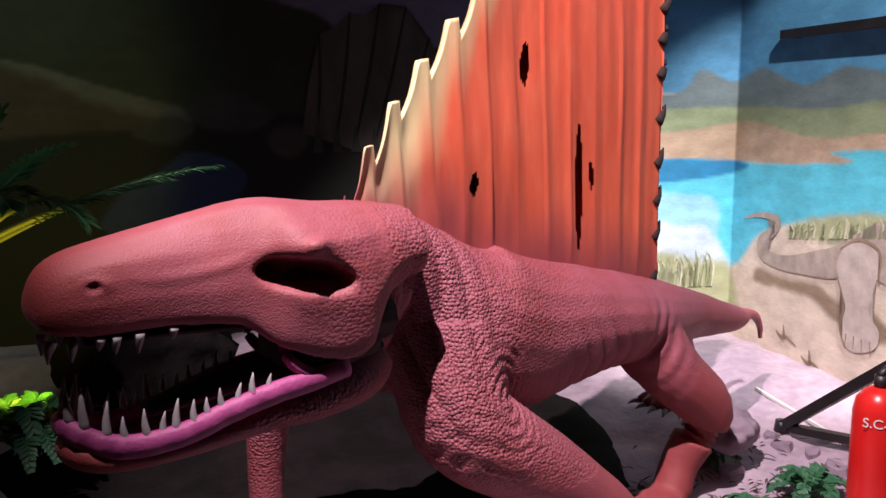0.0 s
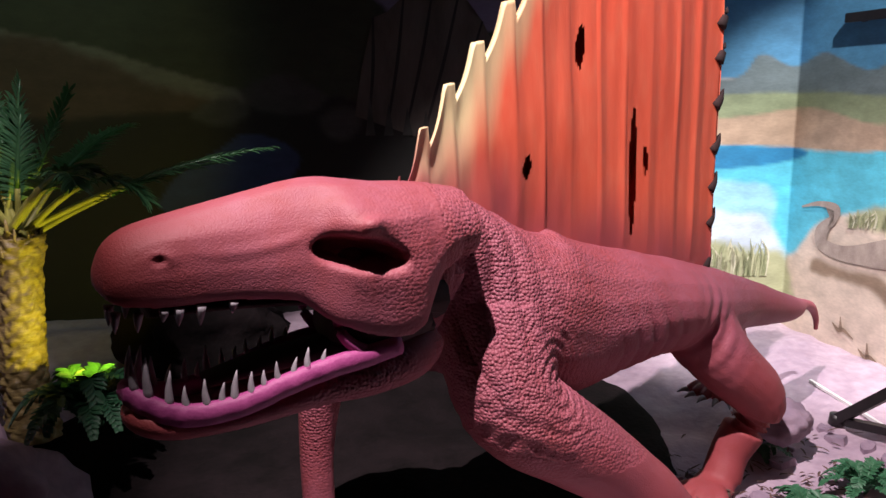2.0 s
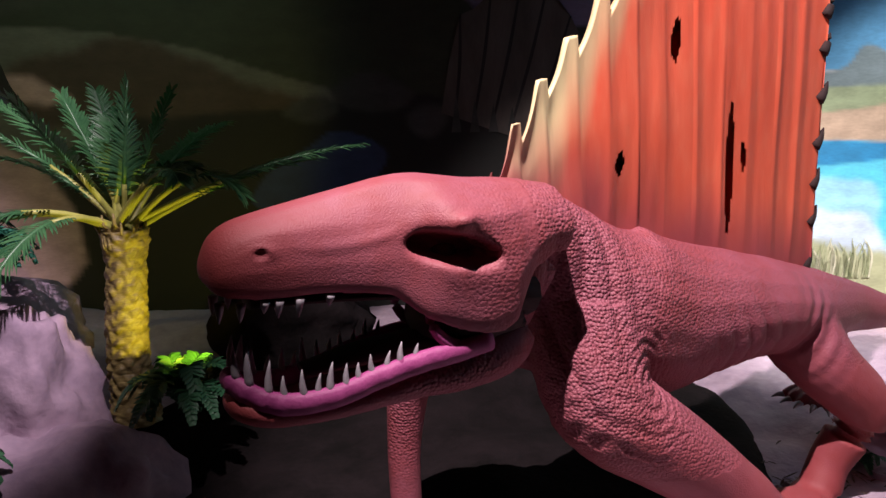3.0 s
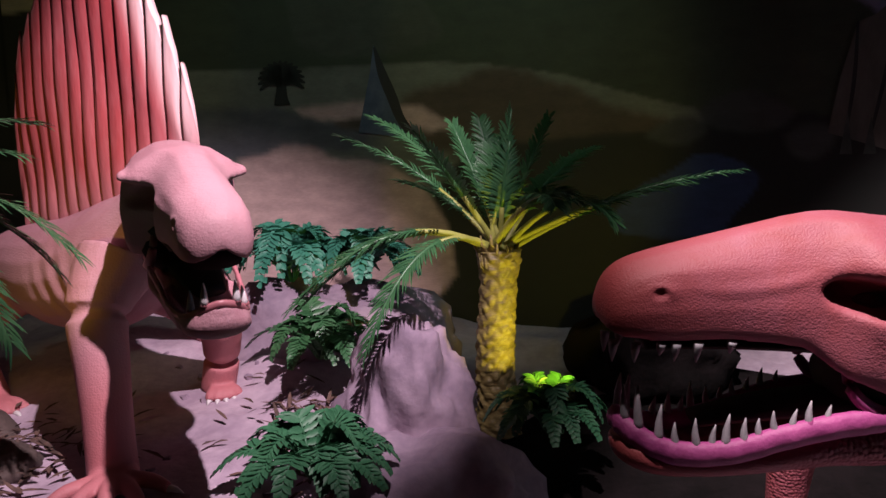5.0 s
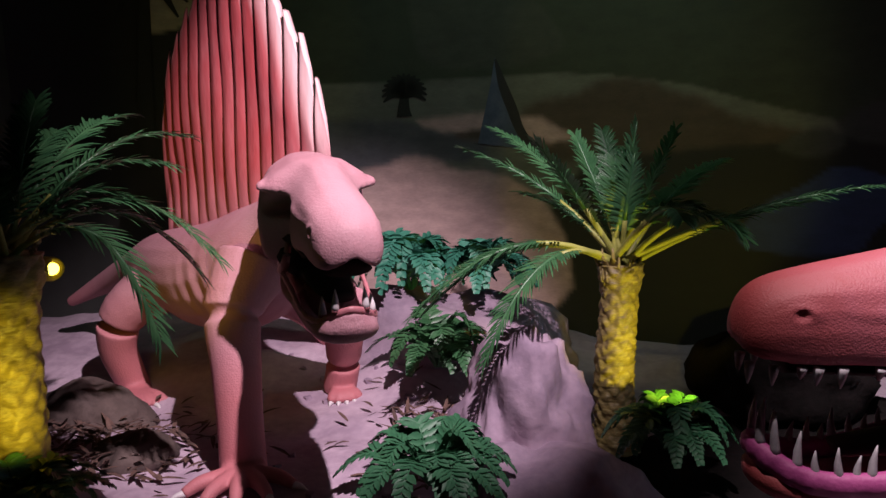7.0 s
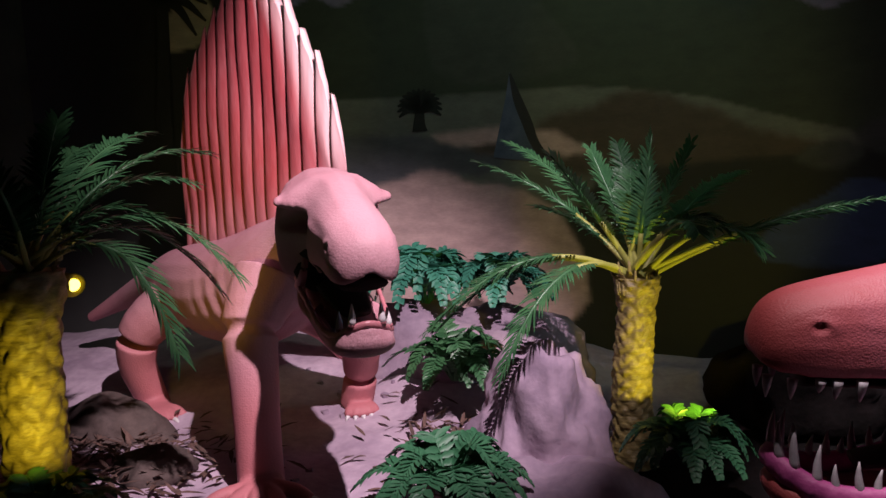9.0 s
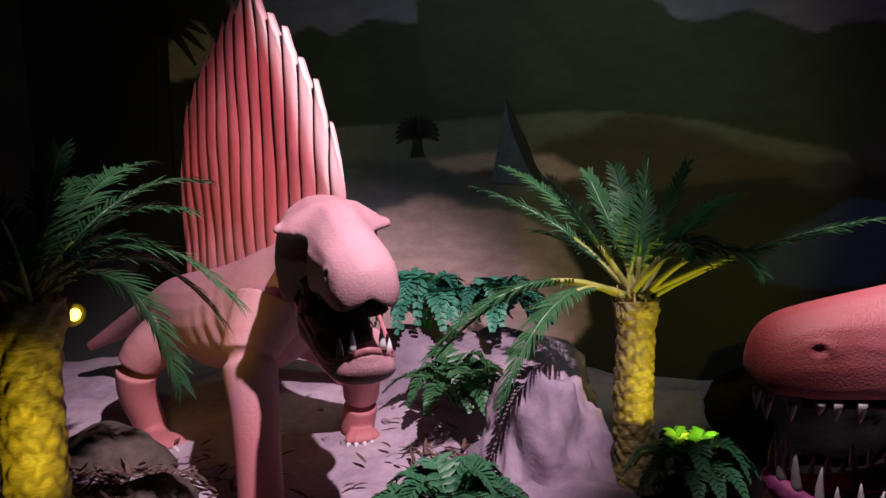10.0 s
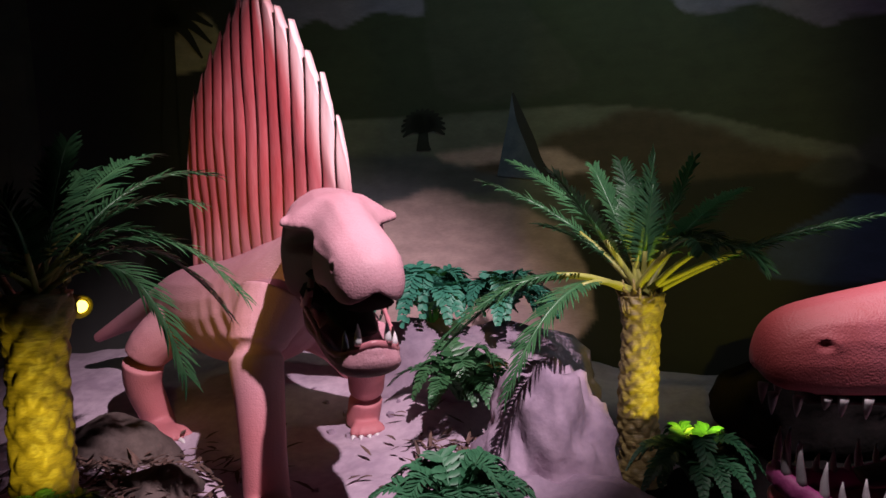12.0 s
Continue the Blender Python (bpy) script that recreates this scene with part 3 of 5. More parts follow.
for k in range(15):
    a = radians(-20 + k * 15.7)
    tip = (8.835 + 0.16 * math.cos(a), 1.95 + 0.14 * math.sin(a))
    strip("palm_stroke", [(8.835, 1.94), ((8.835 + tip[0]) / 2, (1.96 + tip[1]) / 2 + 0.02), tip], (0.05, 0.045, 0.012), P_DARK, 9, wall_north)
strip("palm_stroke", [(8.835, 1.95), (8.84, 1.85), (8.84, 1.80)], (0.06, 0.08, 0.11), P_DARK, 9, wall_north)
# near-black area over the painting's left end
paint("dark_end", [(9.95, 0.3), (11.7, 0.3), (11.7, 5.28), (10.2, 5.28), (10.1, 2.9), (9.9, 2.2)], P_DARK, 4, wall_north, ragged=0.06)
paint("ochre_patch", [(10.56, 2.42), (10.54, 2.58), (10.45, 2.72), (10.30, 2.80), (10.2, 2.6), (10.30, 2.45)], P_OCHRE, 5, wall_north)
strip("palm_stem", [(10.55, 2.7), (10.56, 2.4), (10.60, 2.0), (10.62, 1.5)], (0.08, 0.07, 0.10, 0.14), P_DARK, 9, wall_north)
for k in range(12):
    a = radians(-50 + k * 25)
    tip = (10.55 + 0.3 * math.cos(a), 2.75 + 0.26 * math.sin(a) - 0.06)
    strip("palm_stroke", [(10.55, 2.75), ((10.55 + tip[0]) / 2, (2.75 + tip[1]) / 2 + 0.06), tip], (0.06, 0.06, 0.015), P_DARK, 10, wall_north)

wall_painting("lake_painting", wall_east, 0.3, 4.32, 0.016, COLOURS["paint_beach"])
wall_painting("dusk_painting", wall_north, 4.24, 11.5, 0.024, COLOURS["paint_forest"])


# ---- the two sail-backed reptile statues ----
def head_frame(at, forward, up=(0, 0, 1)):
    x = Vector(forward).normalized()
    y = Vector(up).cross(x).normalized()
    z = x.cross(y)
    m = Matrix((x, y, z)).transposed().to_4x4()
    m.translation = at
    return m


def jaw_turn(degrees):
    return Matrix.Translation((0, 0, -0.3)) @ Matrix.Rotation(radians(degrees), 4, "Y") @ Matrix.Translation((0, 0, 0.3))


SKULL = [
    # along, top, crest half width, crest height, side half width, lip half width, lip height
    (-0.12, 0.080, 0.10, 0.03, 0.13, 0.10, -0.08), (-0.01, 0.098, 0.125, 0.042, 0.155, 0.12, -0.12),
    (0.045, 0.104, 0.135, 0.035, 0.165, 0.15, -0.19), (0.08, 0.107, 0.15, 0.032, 0.180, 0.167, -0.245),
    (0.14, 0.110, 0.166, 0.028, 0.180, 0.167, -0.262), (0.20, 0.118, 0.178, 0.024, 0.168, 0.157, -0.254),
    (0.26, 0.127, 0.174, 0.026, 0.156, 0.147, -0.230), (0.315, 0.130, 0.122, 0.028, 0.128, 0.132, -0.203),
    (0.375, 0.124, 0.100, 0.030, 0.120, 0.120, -0.154), (0.43, 0.113, 0.096, 0.030, 0.118, 0.114, -0.140),
    (0.54, 0.090, 0.092, 0.028, 0.106, 0.100, -0.128), (0.65, 0.066, 0.088, 0.022, 0.103, 0.094, -0.127),
    (0.73, 0.044, 0.078, 0.005, 0.096, 0.086, -0.119), (0.775, 0.012, 0.058, -0.022, 0.074, 0.066, -0.108), (0.80, -0.040, 0.015, -0.050, 0.02, 0.02, -0.080),
]


def skull_loft(bm):
    """The upper head: a roofed top, a crest over the eyes, upright cheeks and a hollow palate."""
    rings = []
    for x, zt, wc, zc, ws, wl, zl in curve_points(SKULL, 4):
        half = [(0.0, zt), (0.42 * wc, zt - 0.14 * (zt - zc)), (0.80 * wc, zt - 0.62 * (zt - zc)), (wc, zc), (0.35 * wc + 0.65 * ws, zc + 0.22 * (zl - zc)), (ws, zc + 0.52 * (zl - zc)), (0.3 * ws + 0.7 * wl, zc + 0.86 * (zl - zc)), (wl - 0.008, zl), (wl - 0.03, zl + 0.012), (0.4 * wl, zl + 0.04), (0.0, zl + 0.045)]
        full = half + [(-y, z) for y, z in half[-2:0:-1]]
        rings.append([bm.verts.new((x, y, z)) for y, z in full])
    n = len(rings[0])
    for p, q in zip(rings, rings[1:]):
        for k in range(n):
            bm.faces.new((p[k], p[(k + 1) % n], q[(k + 1) % n], q[k]))
    bm.faces.new(rings[0][::-1])
    bm.faces.new(rings[-1])


def head_mass(bm, m, jaw_drop=0.0, lip=0.0):
    """Skull, lower jaw and brow ridges as overlapping lofts in the head's own frame."""
    hinge = jaw_turn(jaw_drop)

    def put(secs, n=18, ref=(0, 0, 1), jaw=False):
        b = bmesh.new()
        tube(b, secs, n, 4, ref)
        if jaw:
            bmesh.ops.transform(b, matrix=hinge, verts=b.verts)
        bmesh.ops.transform(b, matrix=m, verts=b.verts)
        tmp = bpy.data.meshes.new("tmp")
        b.to_mesh(tmp)
        b.free()
        bm.from_mesh(tmp)
        bpy.data.meshes.remove(tmp)

    b = bmesh.new()
    skull_loft(b)
    bmesh.ops.transform(b, matrix=m, verts=b.verts)
    tmp = bpy.data.meshes.new("tmp")
    b.to_mesh(tmp)
    b.free()
    bm.from_mesh(tmp)
    bpy.data.meshes.remove(tmp)
    put([(-0.02, 0, -0.30, 0.07, 0.06), (0.05, 0, -0.345, 0.11, 0.08), (0.187, 0, -0.372, 0.125, 0.068), (0.294, 0, -0.376, 0.118, 0.060), (0.396, 0, -0.388, 0.112, 0.052), (0.504, 0, -0.402, 0.105, 0.044), (0.593, 0, -0.407, 0.097, 0.038), (0.675, 0, -0.398, 0.092, 0.040), (0.729, 0, -0.375, 0.076, 0.038), (0.752, 0, -0.35, 0.035, 0.022)], jaw=True)
    if lip:
        for s in (1, -1):
            put([(0.25, 0.108 * s, -0.34, lip), (0.45, 0.100 * s, -0.362, lip), (0.60, 0.086 * s, -0.382, lip * 1.1, lip * 1.3), (0.69, 0.064 * s, -0.370, lip * 1.1, lip * 1.4), (0.735, 0.028 * s, -0.348, lip, lip * 1.4), (0.745, -0.006 * s, -0.342, lip, lip * 1.4)], 12, jaw=True)
    put([(-0.06, 0, -0.10, 0.08, 0.09), (0.05, 0, -0.20, 0.08, 0.14), (0.12, 0, -0.29, 0.08, 0.09)])
    for s in (1, -1):
        put([(0.64, 0.086 * s, -0.018, 0.016), (0.68, 0.088 * s, -0.017, 0.017), (0.715, 0.078 * s, -0.025, 0.013)], 10)
        put([(0.19, 0.150 * s, 0.026, 0.022), (0.225, 0.172 * s, 0.024, 0.021), (0.25, 0.178 * s, 0.020, 0.014)], 12)


def head_carve(co, inv, pinch=0.0):
    """Sinks the eye sockets, nostrils and mouth folds into the skin."""
    h = co @ np.array(inv.to_3x3()).T + np.array(inv.translation)
    x, y, z = h.T
    side = np.sign(y)
    zc = -0.048 + 0.2 * (x - 0.24)
    e = ((x - 0.24) / 0.108) ** 2 + ((z - zc) / np.where(z > zc, 0.040, 0.028)) ** 2
    deep = np.clip(2.2 * (1.05 - e), 0, 1) * 0.10 * (np.abs(y) > 0.04)
    nz = ((x - 0.682) / 0.020) ** 2 + ((z + 0.018) / 0.014) ** 2
    deep += np.clip(1 - nz, 0, 1) * 0.010 * (np.abs(y) > 0.05)
    lid = ((x - 0.215) / 0.065) ** 2 + ((z + 0.100) / 0.038) ** 2
    deep -= 0.004 * np.exp(-lid * 1.1) * (0.5 + 0.5 * np.cos(np.sqrt(lid) * 9)) * np.clip((-0.082 - z) / 0.01, 0, 1) * (np.abs(y) > 0.06)
    deep += pinch * np.exp(-(((x - 0.27) / 0.11) ** 4)) * np.clip((0.012 - z) / 0.02, 0, 1) * np.clip((z + 0.34) / 0.06, 0, 1) * (np.abs(y) > 0.07)
    crest = np.exp(-(((z - 0.012 - 0.03 * np.sin(x * 9)) / 0.012) ** 2)) * np.clip((x - 0.28) / 0.1, 0, 1) * np.clip((0.64 - x) / 0.1, 0, 1)
    deep -= 0.003 * crest * (np.abs(y) > 0.05)
    h[:, 1] -= side * deep
    m = inv.inverted()
    return h @ np.array(m.to_3x3()).T + np.array(m.translation)


def head_fittings(bm, m, slots, jaw_drop=0.0, fangs=1.0, roll=1.0):
    """Gums, teeth, tongue, dark mouth filling and eyeballs; slots: material indices."""
    start = len(bm.verts)
    rng = random.Random(4)
    rim = [(0.13, 0.118, -0.288), (0.227, 0.122, -0.302), (0.32, 0.12, -0.312), (0.431, 0.112, -0.336), (0.521, 0.105, -0.362), (0.617, 0.092, -0.370), (0.683, 0.075, -0.358), (0.734, 0.042, -0.330), (0.750, 0.0, -0.316)]
    loop = curve_points(rim + [(x, -y, z) for x, y, z in rim[-2::-1]], 5)
    half = len(loop) // 2
    tube(bm, [(*p, (0.019 + 0.003 * math.sin(i * 1.9)) * roll, 0.027 * roll) for i, p in enumerate(loop)], 10, 1, mi=slots["gum"])
    tube(bm, [(0.10, 0.0, -0.33, 0.10, 0.02), (0.3, 0.0, -0.352, 0.10, 0.02), (0.55, 0.0, -0.392, 0.085, 0.018), (0.70, 0.0, -0.375, 0.05, 0.012)], 14, 3, mi=slots["gum"])
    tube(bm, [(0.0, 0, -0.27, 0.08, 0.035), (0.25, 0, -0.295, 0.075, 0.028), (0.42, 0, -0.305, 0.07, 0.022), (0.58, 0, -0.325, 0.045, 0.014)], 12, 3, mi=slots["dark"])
    for s in (1, -1):
        tube(bm, [(0.20, 0.118 * s, -0.30, 0.018), (0.25, 0.116 * s, -0.275, 0.016), (0.285, 0.111 * s, -0.235, 0.013), (0.295, 0.104 * s, -0.19, 0.010)], 8, 3, mi=slots["gum"])
        teeth = ((0.335, 0.034), (0.374, 0.05), (0.408, 0.04), (0.441, 0.046), (0.474, 0.04), (0.505, 0.052), (0.544, 0.07), (0.571, 0.044), (0.602, 0.06), (0.644, 0.052), (0.678, 0.076), (0.715, 0.09), (0.738, 0.085))
        if fangs != 1.0:
            teeth = ((0.69, 0.060), (0.735, 0.066))
        for x, hgt in teeth:
            p = loop[np.argmin(np.abs(loop[:half, 0] - x))]
            lean = rng.uniform(-0.012, 0.006)
            cone(bm, (x, p[1] * s, p[2] + 0.010), (x + lean, p[1] * s * 0.97, p[2] + 0.018 + hgt * rng.uniform(0.92, 1.05) * (0.85 + 0.15 * (fangs == 1.0))), (0.0085 + 0.055 * (hgt - 0.03)) * (1.0 if fangs == 1.0 else 1.15), (0.003, 0, 0), n=9, mi=slots["tooth"])
            cone(bm, (x, p[1] * s, p[2] + 0.008), (x + lean * 0.3, p[1] * s, p[2] + 0.034), 0.0135, n=8, mi=slots["gum"])
    bm.verts.ensure_lookup_table()
    bmesh.ops.transform(bm, matrix=jaw_turn(jaw_drop), verts=bm.verts[start:])
    # added throat plug and palate; their near-black stands in for the mouth's shade
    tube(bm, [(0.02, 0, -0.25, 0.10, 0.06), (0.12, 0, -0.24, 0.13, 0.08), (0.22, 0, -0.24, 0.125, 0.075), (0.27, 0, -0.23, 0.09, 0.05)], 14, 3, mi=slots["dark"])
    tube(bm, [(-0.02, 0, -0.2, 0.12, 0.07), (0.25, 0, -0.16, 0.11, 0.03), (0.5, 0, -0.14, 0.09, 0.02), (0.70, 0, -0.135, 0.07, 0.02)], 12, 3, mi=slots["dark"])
    for s in (1, -1):
        for x, y, hgt in () if fangs != 1.0 else ((0.765, 0.038, 0.055), (0.725, 0.068, 0.05), (0.675, 0.080, 0.03), (0.645, 0.084, 0.045), (0.60, 0.087, 0.05), (0.53, 0.09, 0.03)):
            top = -0.128 - 0.02 * smooth(0.5, 0.36, x)
            cone(bm, (x, y * s, top), (x + 0.004, y * s * 0.98, top - 0.85 * hgt * fangs), 0.0115 * fangs, n=8, mi=slots["tooth"])
        tube(bm, [(0.20, 0.055 * s, -0.062, 0.004), (0.212, 0.065 * s, -0.062, 0.018), (0.232, 0.07 * s, -0.062, 0.022), (0.254, 0.065 * s, -0.062, 0.018), (0.266, 0.055 * s, -0.062, 0.004)], 12, 2, mi=slots["eye"])
    bm.verts.ensure_lookup_table()
    bmesh.ops.transform(bm, matrix=m, verts=bm.verts[start:])


def sail_mesh(bm, base, height, profile, spines, pleat, thick, lean, mi, holes=(), tooth=0.075, seed=1, soft=False, peak=0.5):
    """A pleated fin of two skins over a base line, with a pointed tip on each spine."""
    rng = random.Random(seed)
    c = curve_points(base, 30)
    arc = np.r_[0, np.cumsum(np.linalg.norm(np.diff(c, axis=0), axis=1))]
    c = np.stack([np.interp(np.linspace(0, arc[-1], 91), arc, c[:, n]) for n in range(3)], 1)
    tone = bm.verts.layers.float["tone"]
    low = bm.verts.layers.float["basal"]
    per, rows = 16, 64
    cols = spines * per + 1
    along = Vector(c[-1] - c[0]).normalized()
    nrm = along.cross(Vector((0, 0, 1))).normalized()
    jig = [rng.uniform(-1, 1) for _ in range(spines + 1)]
    skins = []
    for s in (1, -1):
        grid = []
        for i in range(cols):
            u = i / (cols - 1)
            k, f = divmod(i / per, 1.0)
            k = int(k)
            q = u * (len(c) - 1)
            i0 = min(int(q), len(c) - 2)
            p = Vector(c[i0] + (c[i0 + 1] - c[i0]) * (q - i0))
            h = profile(u) * height
            g = f if u < peak else 1 - f
            notch = 1 - tooth * (1 + 1.2 * smooth(0.35, 0.0, u)) * (max(0.0, 1 - g / 0.45) if f > 0 else (0.0 if u > 0 else 1.0)) * (1.0 + 0.3 * jig[k]) + 0.03 * g * (1 + jig[k])
            if soft:
                step = [(profile(min(k + n, spines) / spines)) * height for n in (0, 1)]
                if u < peak:
                    top = step[0] + (step[1] - step[0]) * (0.5 * min(1, f / 0.72) + 0.5 * min(1, f / 0.72) ** 3) - (0.045 + 0.015 * jig[k]) * (f > 0) * max(0, 1 - f / 0.72) + 0.02 * max(0, f - 0.7) / 0.3 + 0.02 * (f == 0)
                else:
                    top = h - 0.05 * f * (1 - f)
            else:
                top = h * notch + 0.045 * smooth(0.55, 1.0, g if f > 0 else 1.0) * smooth(0.0, 0.15, h)
            ridge = pleat * (abs(math.cos(math.pi * f)) ** 5 * (1 + 0.5 * jig[k]) - 0.25 + 0.35 * (f - 0.5) if soft else 0.55 * f + 0.5 * math.sqrt(max(math.sin(math.pi * f), 0)) - 0.5)
            col = []
            for r in range(rows + 1):
                v = r / rows
                z = top * v
                body = thick * (1 - 0.75 * v) * min(1, 4 * u + 0.15, 4 * (1 - u) + 0.15)
                wob = (0.004 * noise.noise((u * 26 + jig[k], v * 2.2, seed)) if soft else 0.006 * noise.noise((u * 14 + jig[k], v * 3, seed))) + 0.016 * noise.noise((u * 4, v * 2, seed + 4))
                fade = smooth(0.0, 0.18, v)
                off = s * (body + ridge * fade * (1 - 0.35 * v)) + wob * fade
                vert = bm.verts.new(p + Vector((0, 0, z - 0.05 * (1 - v))) + along * ((max(u - 0.5, 0.3 * (u - 0.5))) * lean * z) + nrm * off)
                edge = top * (1 - v)
                front = smooth(0.62, 0.0, u)
                vert[tone] = min(1.0, smooth(0.05 + 0.32 * front * height, 0.0, edge) * (0.25 + 0.95 * front))
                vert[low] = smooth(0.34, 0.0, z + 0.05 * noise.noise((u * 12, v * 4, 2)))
                col.append(vert)
            grid.append(col)
        skins.append(grid)
    def cut(u, v):
        return any(((u - a) / ru + (v - b) * sk) ** 2 + ((v - b) / rv) ** 2 < 1 for a, b, ru, rv, sk in holes)
    for s, grid in zip((1, -1), skins):
        for i in range(cols - 1):
            for r in range(rows):
                if s == 1 and cut((i + 0.5) / (cols - 1), (r + 0.5) / rows):
                    continue
                q = (grid[i][r], grid[i + 1][r], grid[i + 1][r + 1], grid[i][r + 1])
                bm.faces.new(q if s == 1 else q[::-1]).material_index = mi
    a, b = skins
    for i in range(cols - 1):
        bm.faces.new((a[i][rows], a[i + 1][rows], b[i + 1][rows], b[i][rows])).material_index = mi
    for r in range(rows):
        bm.faces.new((a[0][r + 1], a[0][r], b[0][r], b[0][r + 1])).material_index = mi
        bm.faces.new((a[-1][r], a[-1][r + 1], b[-1][r + 1], b[-1][r])).material_index = mi
    if soft:
        # rear-edge tips in near-black: the shade on them is put into the colour
        for k, h in enumerate((0.07, 0.24, 0.38, 0.53, 0.70, 0.87, 1.0, 1.12)):
            o = Vector(c[-1]) + along * (lean * h * 0.5 - 0.03) + Vector((0, 0, h - 0.06))
            cone(bm, o, o + along * (0.055 + 0.012 * jig[k]) + Vector((0, 0, 0.085)), 0.022, (0.004, 0, 0.0), n=8, mi=5)


def foot(bm, claws, at, heading, r, spread=70, reach=0.15, toes=5):
    """A pad with splayed toes; claws gathers where the claws go."""
    x, y, z = at
    tube(bm, [(x - 0.05 * math.cos(heading), y - 0.05 * math.sin(heading), z + 0.05, r * 0.8, 0.06), (x, y, z + 0.04, r, 0.055), (x + 0.07 * math.cos(heading), y + 0.07 * math.sin(heading), z + 0.03, r * 0.9, 0.04)], 12, 2)
    for k in range(toes):
        a = heading + radians(-spread / 2 + spread * k / (toes - 1))
        d = Vector((math.cos(a), math.sin(a), 0))
        o = Vector((x, y, z))
        p = [o + d * (r * 0.5) + Vector((0, 0, 0.045)), o + d * (r + reach * 0.4) + Vector((0, 0, 0.045)), o + d * (r + reach * 0.8) + Vector((0, 0, 0.022))]
        tube(bm, [(*p[0], 0.036), (*p[1], 0.030), (*p[2], 0.022)], 10, 3)
        claws.append((p[2] - d * 0.005, o + d * (r + reach * 1.15) + Vector((0, 0, 0.008)), 0.015))


def statue(name, label, head, jaw, tubes, feet, sail, skin, sail_mat, relief, gum, fangs=1.0, voxel=0.008):
    mass, claws = bmesh.new(), []
    head_mass(mass, head, jaw, 0.016 if fangs != 1.0 else 0.0)
    for t in tubes:
        tube(mass, t, 20, 4)
    for f in feet:
        foot(mass, claws, *f)
    bmesh.ops.recalc_face_normals(mass, faces=mass.faces)
    tmp = link("mass", mass, skin)
    rm = tmp.modifiers.new("remesh", "REMESH")
    rm.mode, rm.voxel_size, rm.adaptivity = "VOXEL", voxel, 0.0
    sm = tmp.modifiers.new("smooth", "SMOOTH")
    sm.factor, sm.iterations = 0.5, 9
    me = bpy.data.meshes.new_from_object(tmp.evaluated_get(bpy.context.evaluated_depsgraph_get()))
    bpy.data.objects.remove(tmp)
    co = np.empty(len(me.vertices) * 3)
    me.vertices.foreach_get("co", co)
    no = np.empty(len(me.vertices) * 3)
    me.vertices.foreach_get("normal", no)
    co, no = co.reshape(-1, 3), no.reshape(-1, 3)
    co = head_carve(co, head.inverted(), 0.075 * (fangs != 1.0))
    co, tones, scales = relief(co, no)
    me.vertices.foreach_set("co", co.ravel())
    bm = bmesh.new()
    bm.from_mesh(me)
    bpy.data.meshes.remove(me)
    tone = bm.verts.layers.float.new("tone")
    bm.verts.layers.float.new("basal")
    scaly = bm.verts.layers.float.new("scaly")
    inv = head.inverted()
    rim = [v for v in bm.verts if abs((q := inv @ v.co).x - 0.23) < 0.15 and -0.16 < q.z < 0.03]
    for _ in range(4):
        bmesh.ops.smooth_vert(bm, verts=rim, factor=0.5, use_axis_x=True, use_axis_y=True, use_axis_z=True)
    tone = bm.verts.layers.float["tone"]
    for v, t, k in zip(bm.verts, tones, scales):
        v[tone], v[scaly] = float(t), float(k)
    head_fittings(bm, head, {"gum": 2, "tooth": 3, "dark": 5, "eye": 4}, jaw, fangs, 0.4 + 0.6 * (fangs == 1.0))
    for a, b, r in claws:
        cone(bm, a, b, r, (0, 0, 0.006), mi=3)
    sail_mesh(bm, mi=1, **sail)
    return tagged(link(name, bm, [skin, sail_mat, gum, TOOTH_SHADED if fangs == 1.0 else TOOTH_LIT, EYE, SHADE_DARK]), label, "statue", "sail-backed statues")


